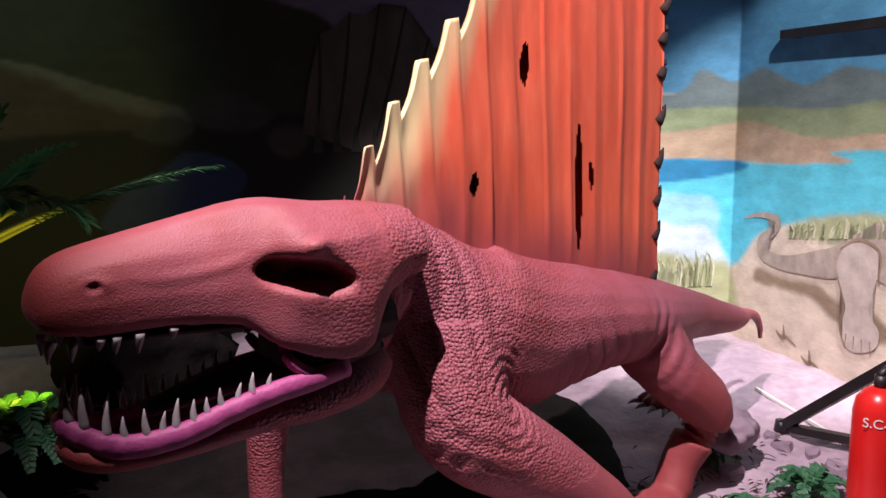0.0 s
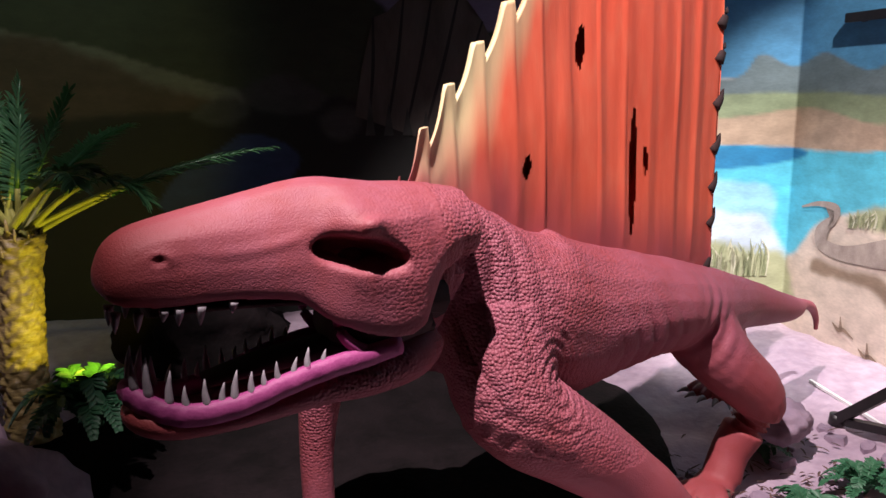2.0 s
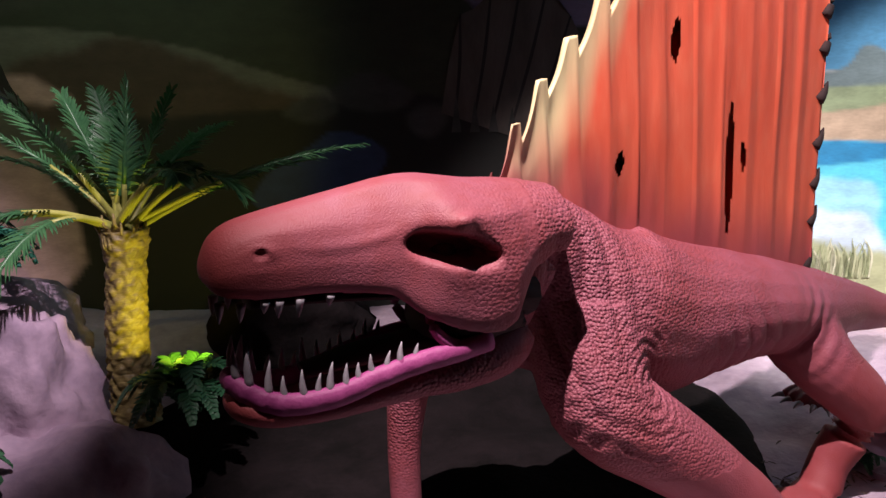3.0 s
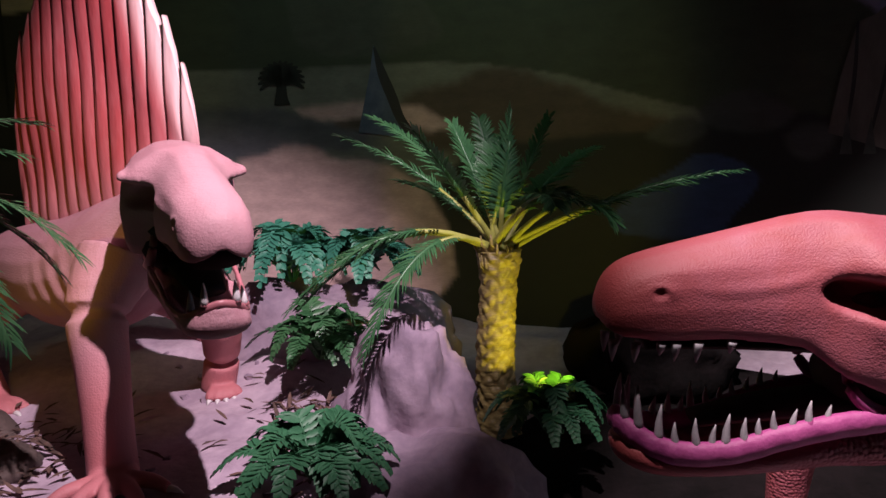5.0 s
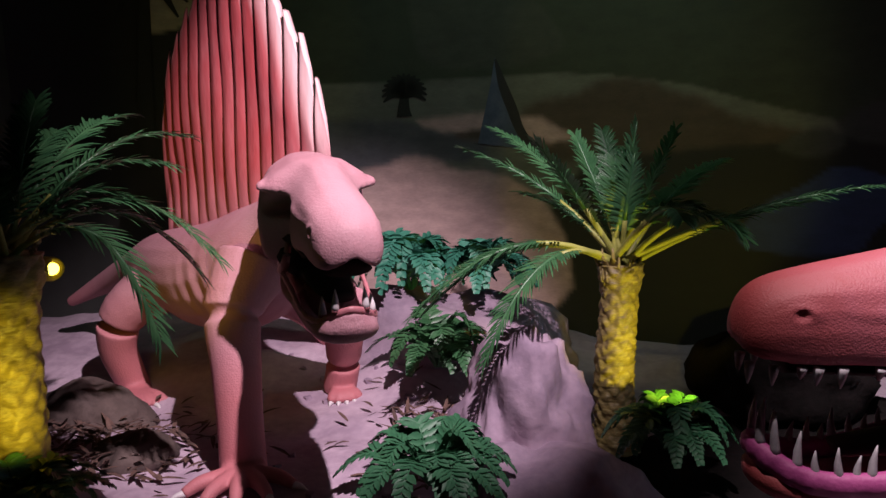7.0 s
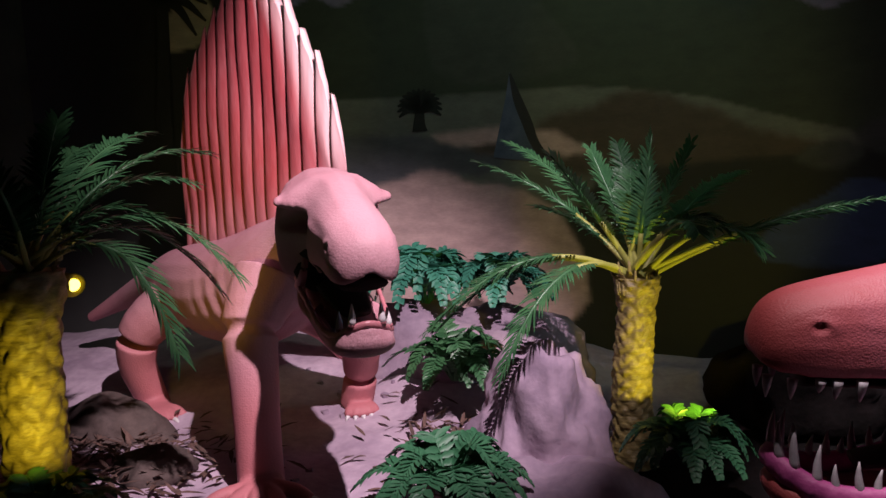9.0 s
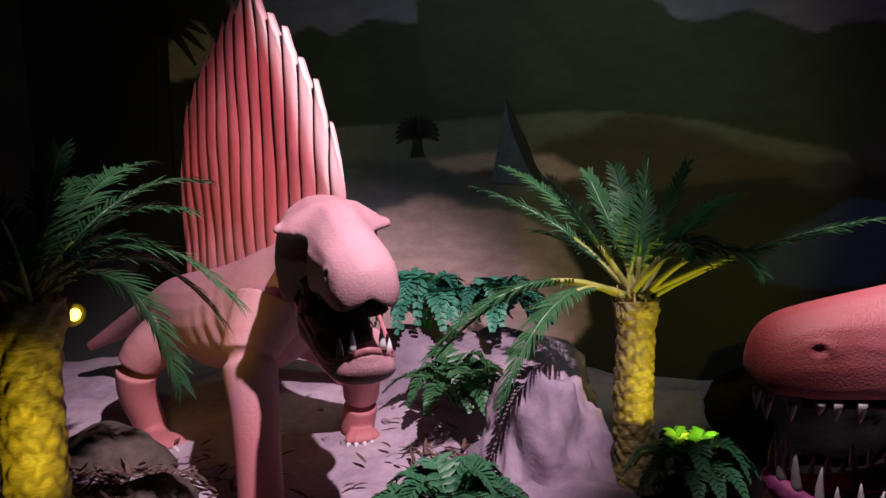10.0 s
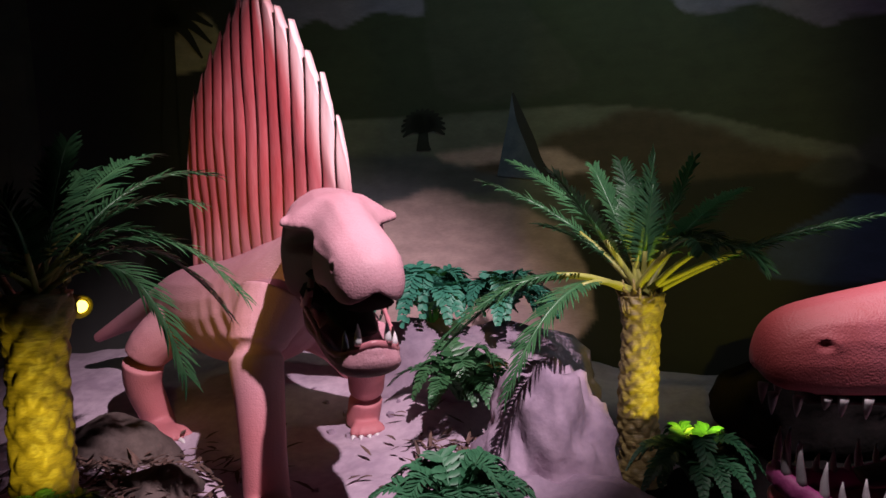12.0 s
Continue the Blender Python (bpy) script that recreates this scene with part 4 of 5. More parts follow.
def relief_near(co, no):
    x, y, z = co.T
    # hanging neck folds, flank folds and a shoulder fold
    neck = np.exp(-(((x - 1.13) / 0.16) ** 2)) * np.clip((z - 0.62) / 0.3, 0, 1) * (x > 0.93)
    d = 0.020 * neck * np.clip((1.30 - z) / 0.12, 0, 1) * (np.abs(np.sin((x + 0.18 * z + 0.03 * np.sin(z * 9)) * 40)) ** 0.7 - 0.55)
    flank = np.exp(-(((x - 1.82) / 0.17) ** 2)) * np.exp(-(((z - 0.76) / 0.12) ** 2)) * (y < 2.1)
    d += 0.020 * flank * (np.abs(np.sin((x + 0.22 * z + 0.02 * np.sin(z * 14)) * 40)) ** 0.6 - 0.5)
    hip = np.exp(-(((x - 2.17) / 0.08) ** 2)) * np.exp(-(((z - 0.74) / 0.14) ** 2)) * (y < 2.1)
    d += 0.006 * hip * np.sin((x * 1.0 - 0.7 * z) * 80)
    rr = np.sqrt(((x - 1.30) / 0.8) ** 2 + (z - 0.78) ** 2)
    d += 0.0045 * np.exp(-((rr / 0.15) ** 2)) * np.sin(rr * 190 + 3 * x) * (y < 1.95)
    d += 0.003 * np.exp(-(((x - 1.18) / 0.16) ** 2)) * np.exp(-(((z - 0.68) / 0.10) ** 2)) * np.sin((z + 0.4 * x) * 85) * (y < 1.9)
    lump = np.array([noise.noise(p) for p in (co * 7.0).tolist()])
    d += 0.005 * lump * (x > 0.95)
    snout = np.clip((0.42 - x) / 0.3, 0, 1)
    low = np.clip((0.72 - z) / 0.25, 0, 1) * (x > 0.9)
    scales = 0.06 + 1.1 * np.exp(-(((x - 1.15) / 0.24) ** 2)) * (x > 0.92) * np.clip((z - 0.45) / 0.2, 0, 1) + 1.2 * np.exp(-(((x - 0.72) / 0.17) ** 2)) * np.clip((0.97 - z) / 0.04, 0, 1) + 0.6 * np.exp(-(((x - 1.55) / 0.32) ** 2)) * (z > 0.5) + 0.3 * np.exp(-(((x - 0.82) / 0.10) ** 2)) * (z > 0.98) + 0.3 * np.exp(-(((x - 2.45) / 0.2) ** 2)) * (z > 0.62)
    return co + no * d[:, None], np.clip(0.75 * snout + 0.3 * low, 0, 1), np.clip(scales, 0, 1.3) * np.clip((z - 0.25) / 0.3, 0.15, 1)


def relief_far(co, no):
    x, y, z = co.T
    d = 0.005 * np.sin((x * 1.2 - y + 0.6 * z) * 40) * np.exp(-(((z - 1.0) / 0.14) ** 2)) * np.exp(-(((x + 1.85) / 0.15) ** 2)) * (y > 2.9)
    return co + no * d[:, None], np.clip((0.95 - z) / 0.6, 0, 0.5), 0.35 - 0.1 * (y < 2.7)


near_head = head_frame((0.92, 1.73, 1.265), (-0.77, -0.07, 0.0))
statue(
    "dinosaur_statue", "salmon-skinned sail-backed reptile statue with open toothed jaws and orange fin", near_head, 0.0,
    [
        [(0.93, 1.79, 1.25, 0.12, 0.10), (1.03, 1.87, 1.20, 0.155, 0.13), (1.15, 1.92, 1.10, 0.20, 0.18), (1.30, 1.94, 0.93, 0.27, 0.29), (1.5, 2.0, 0.86, 0.285, 0.285), (1.8, 2.05, 0.845, 0.28, 0.22), (2.1, 2.08, 0.81, 0.25, 0.18), (2.35, 2.1, 0.765, 0.19, 0.155), (2.6, 2.13, 0.73, 0.115, 0.11), (2.88, 2.16, 0.67, 0.078, 0.07), (3.02, 2.19, 0.645, 0.058, 0.05), (3.12, 2.22, 0.64, 0.028, 0.026), (3.24, 2.26, 0.60, 0.022, 0.022), (3.32, 2.29, 0.53, 0.018, 0.018), (3.34, 2.30, 0.46, 0.012, 0.012)],
        [(1.23, 1.84, 0.92, 0.18), (1.20, 1.76, 0.76, 0.165), (1.24, 1.71, 0.66, 0.15), (1.40, 1.68, 0.55, 0.135), (1.58, 1.66, 0.41, 0.115), (1.75, 1.63, 0.25, 0.10), (1.82, 1.60, 0.10, 0.08)],
        [(2.20, 2.02, 0.76, 0.15), (2.28, 1.93, 0.61, 0.128), (2.45, 1.88, 0.43, 0.105), (2.44, 1.91, 0.32, 0.088), (2.38, 1.94, 0.19, 0.076), (2.33, 1.93, 0.09, 0.078)],
        [(1.20, 2.06, 0.84, 0.15), (0.98, 2.20, 0.82, 0.11), (0.84, 2.28, 0.70, 0.085), (0.80, 2.31, 0.42, 0.06), (0.80, 2.30, 0.10, 0.055)],
        [(2.30, 2.20, 0.74, 0.14), (2.82, 2.40, 0.50, 0.10), (2.98, 2.48, 0.18, 0.075)],
    ],
    [((1.82, 1.58, 0.06), radians(205), 0.09), ((2.28, 1.92, 0.04), radians(200), 0.085), ((0.79, 2.28, 0.05), radians(190), 0.08), ((2.96, 2.48, 0.15), radians(190), 0.08)],
    dict(base=[(0.89, 1.78, 1.33), (1.20, 1.92, 1.20), (1.71, 2.03, 1.05), (2.36, 2.09, 0.90)], height=1.26, profile=lambda u: min((u / 0.64) ** 0.97 if u > 0 else 0.0, ((1 - u) / 0.02) ** 0.2 if u < 1 else 0.0, 1.0) * (1 - 0.1 * max(0, u - 0.5)) + 0.02, spines=12, pleat=0.006, thick=0.045, lean=0.06, seed=3, soft=True, tooth=0.09, peak=0.62,
         holes=((0.53, 0.66, 0.014, 0.06, -2.0), (0.36, 0.36, 0.014, 0.045, -1.0), (0.69, 0.28, 0.013, 0.17, -1.2), (0.73, 0.32, 0.008, 0.04, -1.0))),
    SKIN_NEAR, SAIL_NEAR, relief_near, GUM)

far_head = head_frame((-1.19, 2.64, 1.50), (0.505, -0.865, -0.16)) @ Matrix.Diagonal((1, 1.06, 1, 1))
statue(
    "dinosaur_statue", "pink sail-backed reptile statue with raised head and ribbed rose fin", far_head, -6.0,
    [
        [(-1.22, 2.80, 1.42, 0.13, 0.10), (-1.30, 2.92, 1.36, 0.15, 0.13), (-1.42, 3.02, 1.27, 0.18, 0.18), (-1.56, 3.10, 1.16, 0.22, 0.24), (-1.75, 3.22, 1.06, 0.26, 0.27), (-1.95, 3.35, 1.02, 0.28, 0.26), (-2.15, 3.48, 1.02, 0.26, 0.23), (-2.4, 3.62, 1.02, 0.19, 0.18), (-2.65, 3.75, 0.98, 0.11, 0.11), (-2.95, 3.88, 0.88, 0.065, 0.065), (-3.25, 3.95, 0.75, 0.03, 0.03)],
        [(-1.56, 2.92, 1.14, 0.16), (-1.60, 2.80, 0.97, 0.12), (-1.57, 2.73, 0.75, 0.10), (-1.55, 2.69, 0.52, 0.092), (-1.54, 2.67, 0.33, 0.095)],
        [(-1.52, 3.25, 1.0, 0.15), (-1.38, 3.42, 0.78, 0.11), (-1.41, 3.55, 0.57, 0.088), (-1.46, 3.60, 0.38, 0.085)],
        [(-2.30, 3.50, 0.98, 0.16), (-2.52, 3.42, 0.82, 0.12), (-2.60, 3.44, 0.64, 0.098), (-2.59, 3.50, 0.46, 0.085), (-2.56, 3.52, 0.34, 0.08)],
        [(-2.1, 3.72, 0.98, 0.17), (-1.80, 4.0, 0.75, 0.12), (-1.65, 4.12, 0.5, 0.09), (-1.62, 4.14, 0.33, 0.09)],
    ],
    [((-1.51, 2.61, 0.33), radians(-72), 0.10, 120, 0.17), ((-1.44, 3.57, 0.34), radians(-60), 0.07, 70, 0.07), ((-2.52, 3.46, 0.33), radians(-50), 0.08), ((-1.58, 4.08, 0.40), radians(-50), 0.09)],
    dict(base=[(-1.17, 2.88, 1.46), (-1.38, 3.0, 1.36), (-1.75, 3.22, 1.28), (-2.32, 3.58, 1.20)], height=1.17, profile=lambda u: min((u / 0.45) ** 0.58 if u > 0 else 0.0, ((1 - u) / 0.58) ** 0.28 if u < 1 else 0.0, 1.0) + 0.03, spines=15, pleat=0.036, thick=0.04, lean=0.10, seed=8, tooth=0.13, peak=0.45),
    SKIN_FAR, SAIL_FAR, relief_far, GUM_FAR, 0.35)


# ---- palms, ferns and rocks ----
def bezier(a, b, c, t):
    return a * (1 - t) ** 2 + b * (2 * t * (1 - t)) + c * t * t


def leaflet(bm, at, d, up, length, width, droop, mi=0):
    """One folded, tapering leaflet."""
    side = d.cross(up)
    if side.length < 1e-4:
        side = Vector((1, 0, 0))
    side.normalize()
    prev = None
    for k, (f, w) in enumerate(((0, 0.35), (0.35, 1.0), (0.7, 0.75), (1.0, 0.05))):
        o = at + d * (length * f) - Vector((0, 0, droop * length * f * f))
        row = [bm.verts.new(o + side * (width * w / 2) + up * (0.18 * width * w)), bm.verts.new(o), bm.verts.new(o - side * (width * w / 2) + up * (0.18 * width * w))]
        if prev:
            for q in ((0, 1), (1, 2)):
                bm.faces.new((prev[q[0]], prev[q[1]], row[q[1]], row[q[0]])).material_index = mi
        prev = row


def frond(a, b, c, pairs, leaf, width, bare=0.22, r=0.007, rng=random, taper=0.55, droop=0.25, sweep=0.55):
    """A feather leaf on a bowed stalk from a over b to c, in two materials: blade and stalk."""
    bm = bmesh.new()
    a, b, c = Vector(a), Vector(b), Vector(c)
    pts = [bezier(a, b, c, t / 12) for t in range(13)]
    cut = max(2, round(12 * (bare + 0.12)))
    rows = [(*p, r * (1.5 - 1.2 * i / 12)) for i, p in enumerate(pts)]
    tube(bm, rows[: cut + 1], 6, 1, mi=1)
    tube(bm, rows[cut:], 6, 1, mi=0)
    for k in range(pairs):
        t = bare + (1 - bare) * (k + 0.5) / pairs
        p, q = bezier(a, b, c, t), bezier(a, b, c, min(t + 0.03, 1.001))
        d = (q - p).normalized()
        side = d.cross(Vector((0, 0, 1)))
        if side.length < 0.15:
            side = d.cross(Vector((0.3, 1, 0)))
        side.normalize()
        up = side.cross(d)
        f = (t - bare) / (1 - bare)
        size = leaf * min(1.0, 0.45 + 2.2 * f) * (1 - taper * f * f) * rng.uniform(0.85, 1.1)
        for s in (1, -1):
            if rng.random() < 0.04:
                continue
            way = (side * s * (1 - 0.35 * f) + d * (sweep + 0.5 * f) + up * rng.uniform(0.1, 0.35)).normalized()
            leaflet(bm, p, way, up, size, width, droop * rng.uniform(0.4, 1.5))
    return bm


def palm(label, foot_at, crown, radius, fronds, seed, stalk=0.011, bare=0.3):
    rng = random.Random(seed)
    base = Vector(foot_at)
    ob = thing("palm_tree", label, "palm", foot_at, "palms")
    bm = bmesh.new()
    n, rows = 72, 170
    top = Vector(crown) - base
    grid = []
    for j in range(rows + 1):
        v = j / rows
        o = top * v + Vector((0.012 * math.sin(v * 5 + seed), 0.01 * math.cos(v * 4), 0))
        ring = []
        for k in range(n):
            a = 2 * math.pi * k / n
            wob = 1.2 * noise.noise((math.cos(a) * 2, math.sin(a) * 2, v * 5 + seed))
            cell = abs(math.sin(4 * a + 42 * v + wob)) * abs(math.sin(4 * a - 42 * v - wob)) * 2 - 0.8
            rr = radius * (1.12 - 0.18 * v + 0.22 * smooth(0.82, 0.98, v) + 0.18 * smooth(0.18, 0.0, v)) * (1 + 0.055 * cell + 0.07 * abs(math.sin(30 * v + 2.5 * wob + 0.8 * math.sin(3 * a))) + 0.06 * noise.noise((math.cos(a) * 3, math.sin(a) * 3, v * 20 + seed)))
            ring.append(bm.verts.new(o + Vector((math.cos(a) * rr, math.sin(a) * rr, 0))))
        grid.append(ring)
    for p, q in zip(grid, grid[1:]):
        for k in range(n):
            bm.faces.new((p[k], p[(k + 1) % n], q[(k + 1) % n], q[k]))
    bm.faces.new(grid[-1])
    bm.faces.new(grid[0][::-1])
    part("trunk", bm, BARK, ob, "knobbly bark trunk", True)
    for i in range(16):
        a = rng.uniform(0, 6.28)
        d = Vector((math.cos(a), math.sin(a), 0))
        bm = bmesh.new()
        p = top * rng.uniform(0.86, 1.0) + d * radius * 0.8
        tube(bm, [(*p, 0.022, 0.01), (*(p + d * 0.03 + Vector((0, 0, 0.05))), 0.017, 0.008), (*(p + d * 0.035 + Vector((0, 0, 0.09))), 0.006, 0.004)], 6, 2)
        part("leaf_stub", bm, BARK, ob)
    more = []
    for b, c in fronds[::2]:
        j = Vector((rng.uniform(-0.14, 0.14), rng.uniform(-0.14, 0.14), rng.uniform(-0.10, 0.08)))
        o = Vector(crown)
        k = rng.uniform(0.7, 0.95)
        more.append((o + (Vector(b) - o) * k + j * 0.4, o + (Vector(c) - o) * k + j))
    for b, c in fronds + more:
        o = top + Vector((rng.uniform(-0.04, 0.04), rng.uniform(-0.04, 0.04), -0.02))
        b, c = Vector(b) - base, Vector(c) - base
        size = (c - o).length
        part("frond", frond(o, b, c, 44, 0.15, 0.012, bare, stalk, rng), [LEAF, STEM], ob)
    return ob


MIDDLE = [((-0.48, 3.18, 1.37), (-0.91, 3.0, 0.9)), ((-0.37, 3.03, 1.35), (-0.59, 2.86, 0.75)), ((-0.36, 3.59, 1.44), (-0.77, 3.54, 1.58)), ((-0.31, 3.69, 1.49), (-0.66, 3.86, 1.67)), ((-0.14, 3.39, 1.37), (-0.25, 3.49, 1.62)), ((-0.05, 3.59, 1.38), (-0.13, 3.79, 1.64)), ((-0.04, 3.29, 1.37), (0.01, 3.29, 1.67)), ((0.06, 3.39, 1.37), (0.18, 3.48, 1.63)), ((0.15, 3.58, 1.4), (0.43, 3.85, 1.48)), ((0.26, 3.27, 1.42), (0.41, 3.15, 1.2)), ((0.46, 3.44, 1.33), (0.96, 3.32, 1.38)), ((-0.25, 3.29, 1.4), (-0.4, 3.18, 1.6)), ((0.11, 3.08, 1.43), (0.15, 2.88, 1.3))]
LEFT = [((-1.64, 2.2, 1.66), (-1.35, 2.26, 1.25)), ((-1.57, 2.01, 1.58), (-1.42, 1.99, 1.06)), ((-1.76, 2.24, 1.74), (-1.51, 2.4, 1.66)), ((-1.8, 1.96, 1.64), (-1.82, 2.07, 1.78)), ((-1.9, 2.27, 1.73), (-1.84, 2.55, 1.75)), ((-1.8, 1.82, 1.64), (-1.88, 1.75, 1.68)), ((-1.89, 1.74, 1.57), (-1.95, 1.53, 1.36)), ((-1.7, 2.04, 1.61), (-1.59, 2.24, 1.43)), ((-2.1, 2.0, 1.7), (-2.4, 2.1, 1.5))]
palm("artificial sago palm with knobbly trunk and drooping green fronds", (-0.08, 3.42, 0.2), (-0.07, 3.40, 1.06), 0.080, MIDDLE, 3)
palm("artificial sago palm with thick yellow-lit trunk beside the statue", (-1.88, 1.90, 0.2), (-1.86, 1.91, 1.33), 0.085, LEFT, 9, 0.007, 0.16)


def fern(label, at, radius, count, seed, leaf_mat, rise=0.5, tilt=0.0):
    rng = random.Random(seed)
    ob = thing("fern", label, "fern", at, "ferns")
    for k in range(count):
        a = 2.4 * k + rng.uniform(-0.3, 0.3)
        ring = 0.45 + 0.55 * ((k + 1) / count) ** 0.7
        d = Vector((math.cos(a), math.sin(a), 0))
        reach = radius * ring * rng.uniform(0.85, 1.15)
        up = radius * rise * rng.uniform(0.8, 1.2) * (1.7 - ring)
        bm = frond((d * 0.015), d * reach * 0.5 + Vector((0, 0, up * 1.7)), d * reach + Vector((0, 0, up * 0.15 + 0.02)), 17, radius * 0.27, radius * 0.085, 0.1, 0.004, rng, 0.8, 0.2, 0.25)
        part("frond", bm, [leaf_mat, leaf_mat], ob)
    return ob


def on_ground(x, y, lift=0.0):
    return (x, y, ground_height(x, y) + lift)


def rock(label, at, size, seed, material=None, rough=0.28, sub=4, turn=0.0):
    bm = bmesh.new()
    bmesh.ops.create_icosphere(bm, subdivisions=sub, radius=1.0)
    for v in bm.verts:
        p = v.co.copy()
        k = 1 + rough * noise.noise(p * 1.3 + Vector((seed, 0, 0))) + rough * 0.5 * noise.noise(p * 3.1 + Vector((0, seed, 0))) + rough * 0.18 * noise.noise(p * 8 + Vector((0, 0, seed))) - rough * 0.30 * abs(noise.noise(p * 2.3 + Vector((seed, seed, 0)))) + rough * 0.08 * noise.noise(p * 18 + Vector((seed, 0, 0)))
        v.co = Vector((p.x * k * size[0], p.y * k * size[1], p.z * k * size[2]))
    ob = link("rock", bm, material or ROCK)
    ob.matrix_world = pose(*at, 0, 0, turn)
    return tagged(ob, label, "rock", "rocks")


rock("tall mauve plaster boulder beside the palm", (-0.50, 3.22, 0.28), (0.30, 0.30, 0.60), 2, rough=0.35, sub=5)
rock("low mauve plaster mound before the palm", (-0.35, 2.85, 0.12), (0.42, 0.34, 0.30), 5)
rock("boulder behind the palm, coloured near-black for the shade there", (0.75, 4.0, 0.40), (0.42, 0.35, 0.26), 7, REAR_SHADE)
rock("brown stone lying by the sago palm", (-2.05, 2.75, 0.36), (0.17, 0.15, 0.10), 11, ROCK_BROWN)
rock("dark stone behind the statue's hind leg", (-2.55, 3.1, 0.35), (0.3, 0.2, 0.2), 13, ROCK_BROWN)
rock("pale rough stone beside the hind foot", (2.72, 1.96, 0.24), (0.12, 0.10, 0.09), 15)
fern("green fern spreading on the mauve ground", (-0.76, 2.62, 0.36), 0.36, 22, 1, LEAF_BRIGHT)
fern("dark green fern at the foot of the palm, lit from inside", (0.12, 3.05, 0.36), 0.30, 20, 2, LEAF_BRIGHT, 0.65)
fern("teal-green fern before the painted dunes", (-1.20, 4.15, 0.78), 0.42, 22, 3, LEAF_TEAL, 0.7)
fern("teal-green fern before the painted dunes", (-0.80, 4.2, 0.78), 0.38, 20, 4, LEAF_TEAL, 0.7)
fern("dark fern behind the boulder", (-0.95, 3.65, 0.5), 0.36, 20, 5, LEAF, 0.6)
fern("dark fern at the sago palm's foot", (-1.72, 1.72, 0.62), 0.26, 18, 6, LEAF, 0.5)
for x, y, r, s in ((1.98, 1.52, 0.2, 21), (2.45, 1.6, 0.2, 22), (2.72, 2.12, 0.2, 23), (1.05, 1.62, 0.22, 24), (2.75, 1.62, 0.18, 25)):
    fern("small green fern on the mauve ground", on_ground(x, y), r, 14, s, LEAF_BRIGHT)
for x, y, z, rx in ((-1.20, 4.15, 0.48, 0.5), (-0.8, 4.2, 0.45, 0.5)):
    rock("low plaster bank under the ferns", (x, y, z), (rx, 0.35, 0.32), round(x * 10), ROCK)
rock("plaster base round the sago palm", (-1.85, 1.86, 0.25), (0.34, 0.3, 0.34), 31, ROCK)

# ---- fire extinguisher, iron stand, lamp ----
ext = thing("fire_extinguisher", "red fire extinguisher standing on the display floor", "extinguisher", (2.60, 1.29, ground_height(2.60, 1.29)))
bm = bmesh.new()
tube(bm, [(0, 0, 0.0, 0.078), (0, 0, 0.01, 0.08), (0, 0, 0.52, 0.08), (0, 0, 0.565, 0.072), (0, 0, 0.595, 0.05), (0, 0, 0.61, 0.022)], 32, 1)
part("cylinder", bm, RED, ext)
bm = bmesh.new()
tube(bm, [(0, 0, 0.605, 0.022), (0, 0, 0.65, 0.022)], 16, 1)
tube(bm, [(-0.01, 0, 0.65, 0.012), (0.06, 0, 0.68, 0.01), (0.13, 0, 0.66, 0.008)], 8, 2)
part("valve", bm, IRON, ext, "black valve and lever")
bm = bmesh.new()
tube(bm, [(0.03, 0, 0.63, 0.011), (0.10, -0.02, 0.56, 0.011), (0.10, -0.03, 0.3, 0.011), (0.095, -0.02, 0.15, 0.014)], 10, 5)
part("hose", bm, IRON, ext, "black rubber hose")

bm = bmesh.new()
box(bm, (-0.05, -0.0805, 0.20), (0.05, -0.079, 0.30))
label_plate = part("label", bm, WHITE, ext, "white printed label", False)
bm = bmesh.new()
for k in range(4):
    box(bm, (-0.04, -0.0825, 0.285 - 0.022 * k), (0.04 - 0.012 * (k % 2), -0.0806, 0.293 - 0.022 * k))
part("print", bm, RED, label_plate, "rows of red print", False)

lettering = bpy.data.curves.new("lettering", "FONT")
lettering.body, lettering.size, lettering.extrude = "S.C-", 0.045, 0.0005
lettering.materials.append(WHITE)
ob = new("lettering", lettering)
ob.parent = ext
turn = math.atan2(1.29 + 0.07, 2.60 - 0.08)
ob.matrix_basis = Matrix.Translation((-0.082 * math.cos(turn), -0.082 * math.sin(turn), 0.49)) @ Matrix.Rotation(turn - math.pi / 2, 4, "Z") @ Matrix.Rotation(radians(90), 4, "X") @ Matrix.Translation((-0.045, 0, 0))
stand = thing("iron_stand", "black iron bars of a lamp stand leaning over the display floor", "stand", (3.17, 1.97, ground_height(3.17, 1.97) + 0.01))


def bar(a, b, w, h):
    bm = bmesh.new()
    a, b = Vector(a), Vector(b)
    d = (b - a).normalized()
    s = d.cross(Vector((0, 0, 1))).normalized() * w
    u = s.cross(d).normalized() * h
    rows = []
    for o, k in ((a, 0.8), (a + d * 0.01, 1.0), (b - d * 0.01, 1.0), (b, 0.8)):
        rows.append([bm.verts.new(o + (s * i + u * j) * k) for i, j in ((-1, -1), (1, -1), (1, 1), (-1, 1))])
    for p, q in zip(rows, rows[1:]):
        for k in range(4):
            bm.faces.new((p[k], p[(k + 1) % 4], q[(k + 1) % 4], q[k]))
    bm.faces.new(rows[0][::-1])
    bm.faces.new(rows[-1])
    return bm


part("bar", bar((-0.02, 0.05, 0.02), (-0.10, -0.55, 0.55), 0.022, 0.022), IRON, stand, smooth=False)
part("bar", bar((-0.02, 0.0, 0.03), (0.02, -0.52, 0.10), 0.02, 0.018), IRON, stand, smooth=False)
bm = bmesh.new()
tube(bm, [(-0.02, 0.05, 0.0, 0.035), (-0.02, 0.05, 0.05, 0.03)], 12, 1)
part("hinge", bm, IRON, stand)
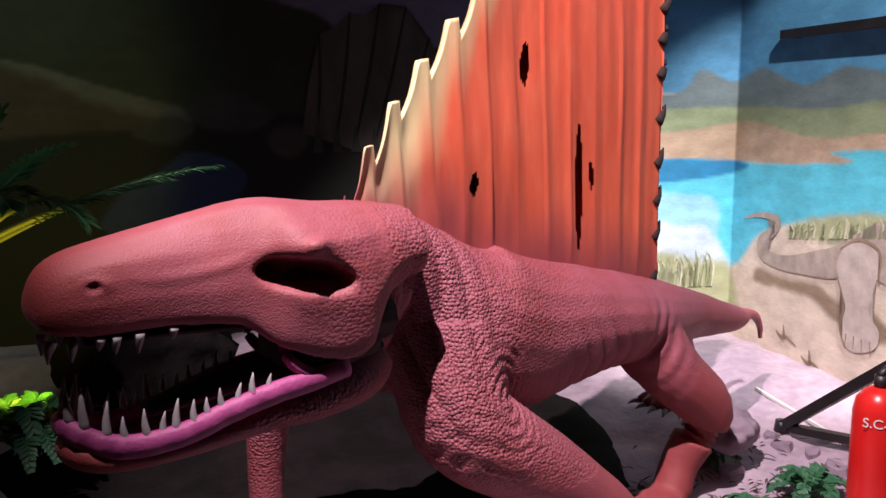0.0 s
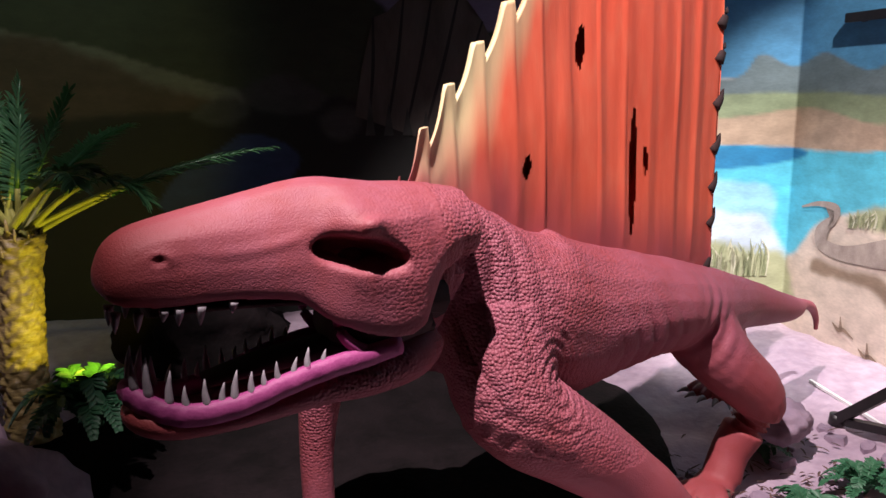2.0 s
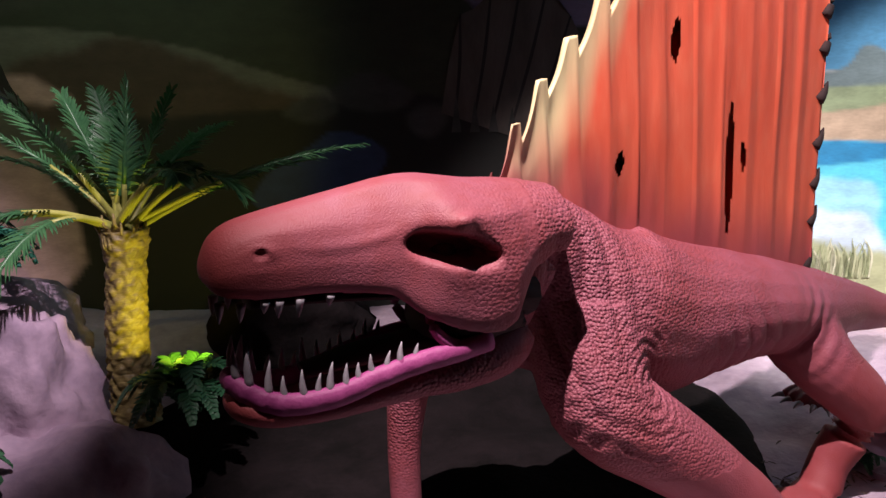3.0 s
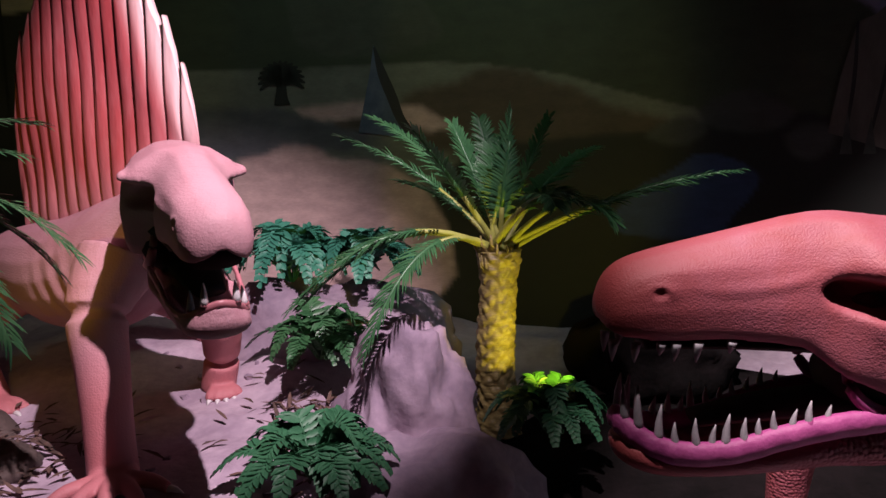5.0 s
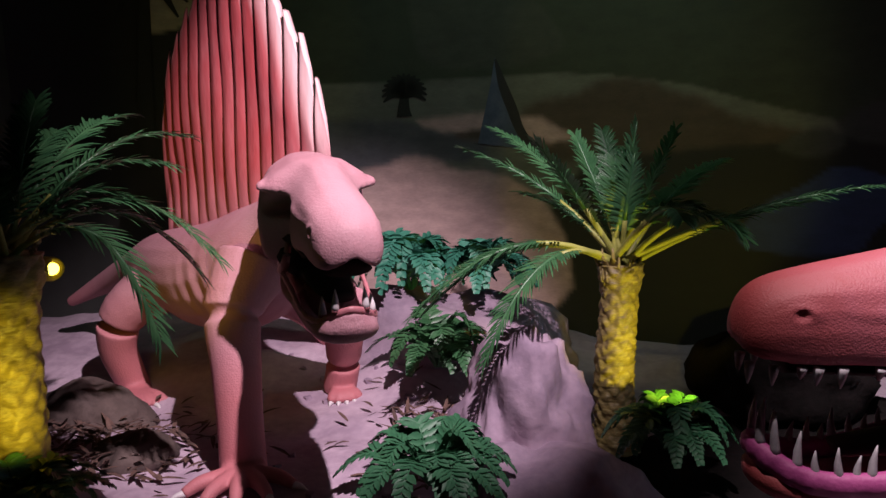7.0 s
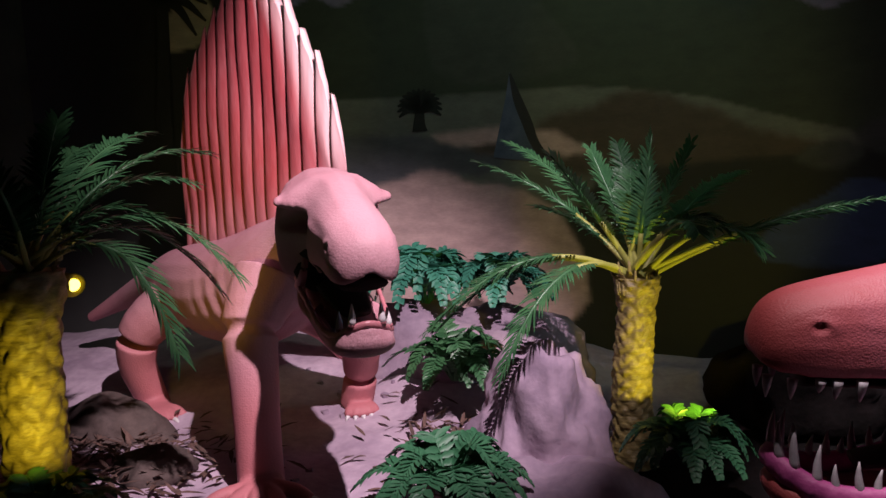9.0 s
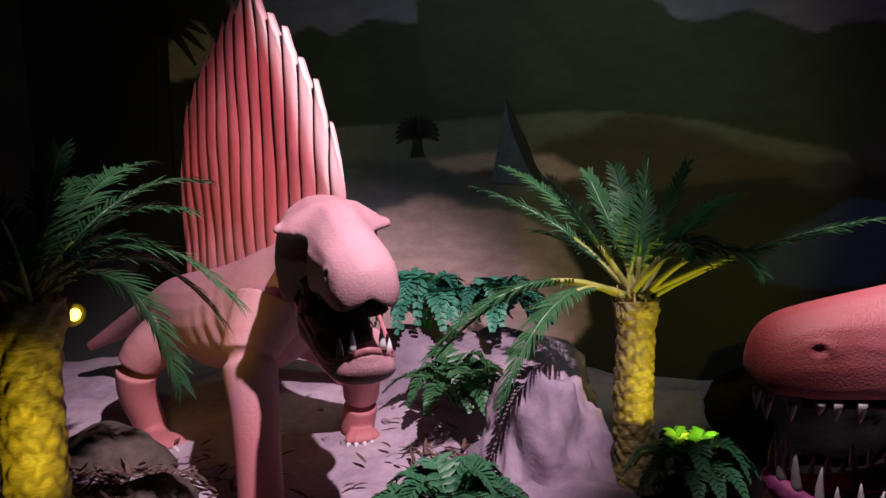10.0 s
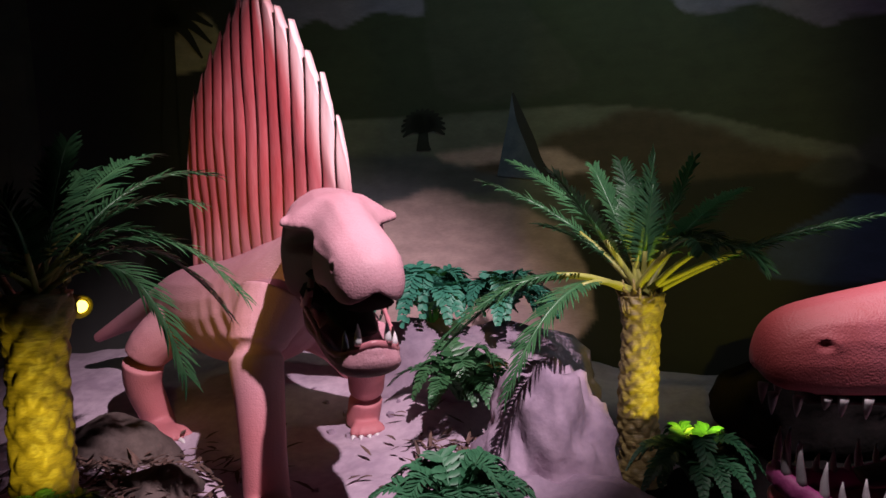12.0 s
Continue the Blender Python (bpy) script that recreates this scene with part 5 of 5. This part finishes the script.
rod = link("floor_rod", bar((3.37, 2.33, ground_height(3.37, 2.33) + 0.012), (3.20, 1.62, ground_height(3.2, 1.62) + 0.012), 0.007, 0.007), WHITE, smooth=False)
tagged(rod, "thin white rod lying on the mauve floor", "rod")

rail = thing("wall_rail", "dark flat rail screwed to the painted wall", "rail")
a, b = on_wall(1.55, 1.98, 0.03), on_wall(2.47, 2.0, 0.03)
part("strip", bar(a, b, 0.012, 0.024), IRON, rail, smooth=False)
for s in (1.7, 2.35):
    part("bracket", bar(on_wall(s, 1.99, 0.0), on_wall(s, 1.99, 0.03), 0.014, 0.02), IRON, rail, smooth=False)

lamp = thing("flood_lamp", "yellow floodlight glowing behind the sago palm trunk", "lamp", (-1.93, 2.16, 1.2))
lz = 0.05
bm = bmesh.new()
tube(bm, [(0.03, -0.17, lz - 0.02, 0.008), (0.02, -0.08, lz - 0.035, 0.008), (0.0, 0.0, lz - 0.03, 0.008)], 8, 3)
part("bracket", bm, IRON, lamp)
bm = bmesh.new()
tube(bm, [(0.045, -0.02, lz, 0.04, 0.032), (0.04, -0.02, lz, 0.048, 0.04), (-0.01, 0.005, lz, 0.046, 0.038), (-0.06, 0.03, lz, 0.024, 0.02)], 16, 1)
part("housing", bm, LAMPBODY, lamp, "yellow lamp housing")
bm = bmesh.new()
tube(bm, [(0.0455, -0.0203, lz, 0.026, 0.021), (0.05, -0.022, lz, 0.022, 0.018)], 16, 1)
part("lens", bm, GLOW, lamp, "glowing yellow lens")

# near-black sheet in place of shade behind the near statue and the palm
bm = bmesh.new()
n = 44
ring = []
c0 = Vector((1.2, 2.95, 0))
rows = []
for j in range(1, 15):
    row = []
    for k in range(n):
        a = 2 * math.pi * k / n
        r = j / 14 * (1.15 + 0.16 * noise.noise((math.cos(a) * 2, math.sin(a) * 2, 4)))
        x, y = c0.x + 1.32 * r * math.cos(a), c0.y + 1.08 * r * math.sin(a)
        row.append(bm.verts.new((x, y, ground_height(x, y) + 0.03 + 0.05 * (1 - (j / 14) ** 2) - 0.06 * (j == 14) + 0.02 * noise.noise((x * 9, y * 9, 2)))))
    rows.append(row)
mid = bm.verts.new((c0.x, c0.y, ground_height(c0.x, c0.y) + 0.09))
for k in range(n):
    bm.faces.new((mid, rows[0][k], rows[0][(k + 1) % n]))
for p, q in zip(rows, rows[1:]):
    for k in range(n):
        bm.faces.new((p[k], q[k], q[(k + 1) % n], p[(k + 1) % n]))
tagged(link("shade_sheet", bm, REAR_SHADE), "near-black sheet on the ground standing in for shade behind the statue", "earth", kind="structure")


def shard(at, size, seed, material):
    rng = random.Random(seed)
    bm = bmesh.new()
    n = 7
    lo, hi = [], []
    for k in range(n):
        a = 2 * math.pi * k / n
        r = size * rng.uniform(0.6, 1.1)
        lo.append(bm.verts.new((r * math.cos(a), r * math.sin(a) * 0.7, -0.01)))
        hi.append(bm.verts.new((r * 0.85 * math.cos(a), r * 0.6 * math.sin(a), size * rng.uniform(0.25, 0.5))))
    for k in range(n):
        bm.faces.new((lo[k], lo[(k + 1) % n], hi[(k + 1) % n], hi[k]))
    bm.faces.new(hi)
    bm.faces.new(lo[::-1])
    ob = link("stone", bm, material, smooth=False)
    ob.matrix_world = pose(*at, rng.uniform(-15, 15), rng.uniform(-15, 15), rng.uniform(0, 360))
    return tagged(ob, "broken mauve plaster stone lying on the ground", "stone", "loose stones")


rng = random.Random(5)
for k in range(34):
    x, y = rng.uniform(2.0, 3.1), rng.uniform(1.45, 2.1)
    shard(on_ground(x, y, 0.0), rng.uniform(0.025, 0.075), k, ROCK)
for k in range(26):
    x, y = rng.uniform(-1.9, -0.7), rng.uniform(2.5, 4.0)
    shard(on_ground(x, y, 0.0), rng.uniform(0.015, 0.045), 50 + k, ROCK)


def litter(name, label, count, area, seed, material, size):
    rng = random.Random(seed)
    bm = bmesh.new()
    for _ in range(count):
        x, y = rng.gauss(area[0], area[2]), rng.gauss(area[1], area[3])
        o = Vector((x, y, ground_height(x, y) + 0.012 + rng.uniform(0, 0.03)))
        a = rng.uniform(0, 6.28)
        leaflet(bm, o, Vector((math.cos(a), math.sin(a), rng.uniform(-0.1, 0.5))).normalized(), Vector((0, 0, 1)), size * rng.uniform(0.5, 1.3), size * 0.22, rng.uniform(-0.3, 0.5))
    return tagged(link(name, bm, material), label, "litter", kind="stuff")


litter("leaf_litter", "dry brown leaves strewn round the sago palm", 420, (-2.25, 2.75, 0.24, 0.22), 1, LITTER, 0.10)
litter("leaf_litter", "dry dark leaves strewn beside the boulder", 260, (-0.85, 3.15, 0.14, 0.22), 2, LITTER, 0.09)
litter("leaf_litter", "dry leaves strewn round the hind foot", 200, (2.5, 1.85, 0.25, 0.2), 3, LITTER, 0.05)
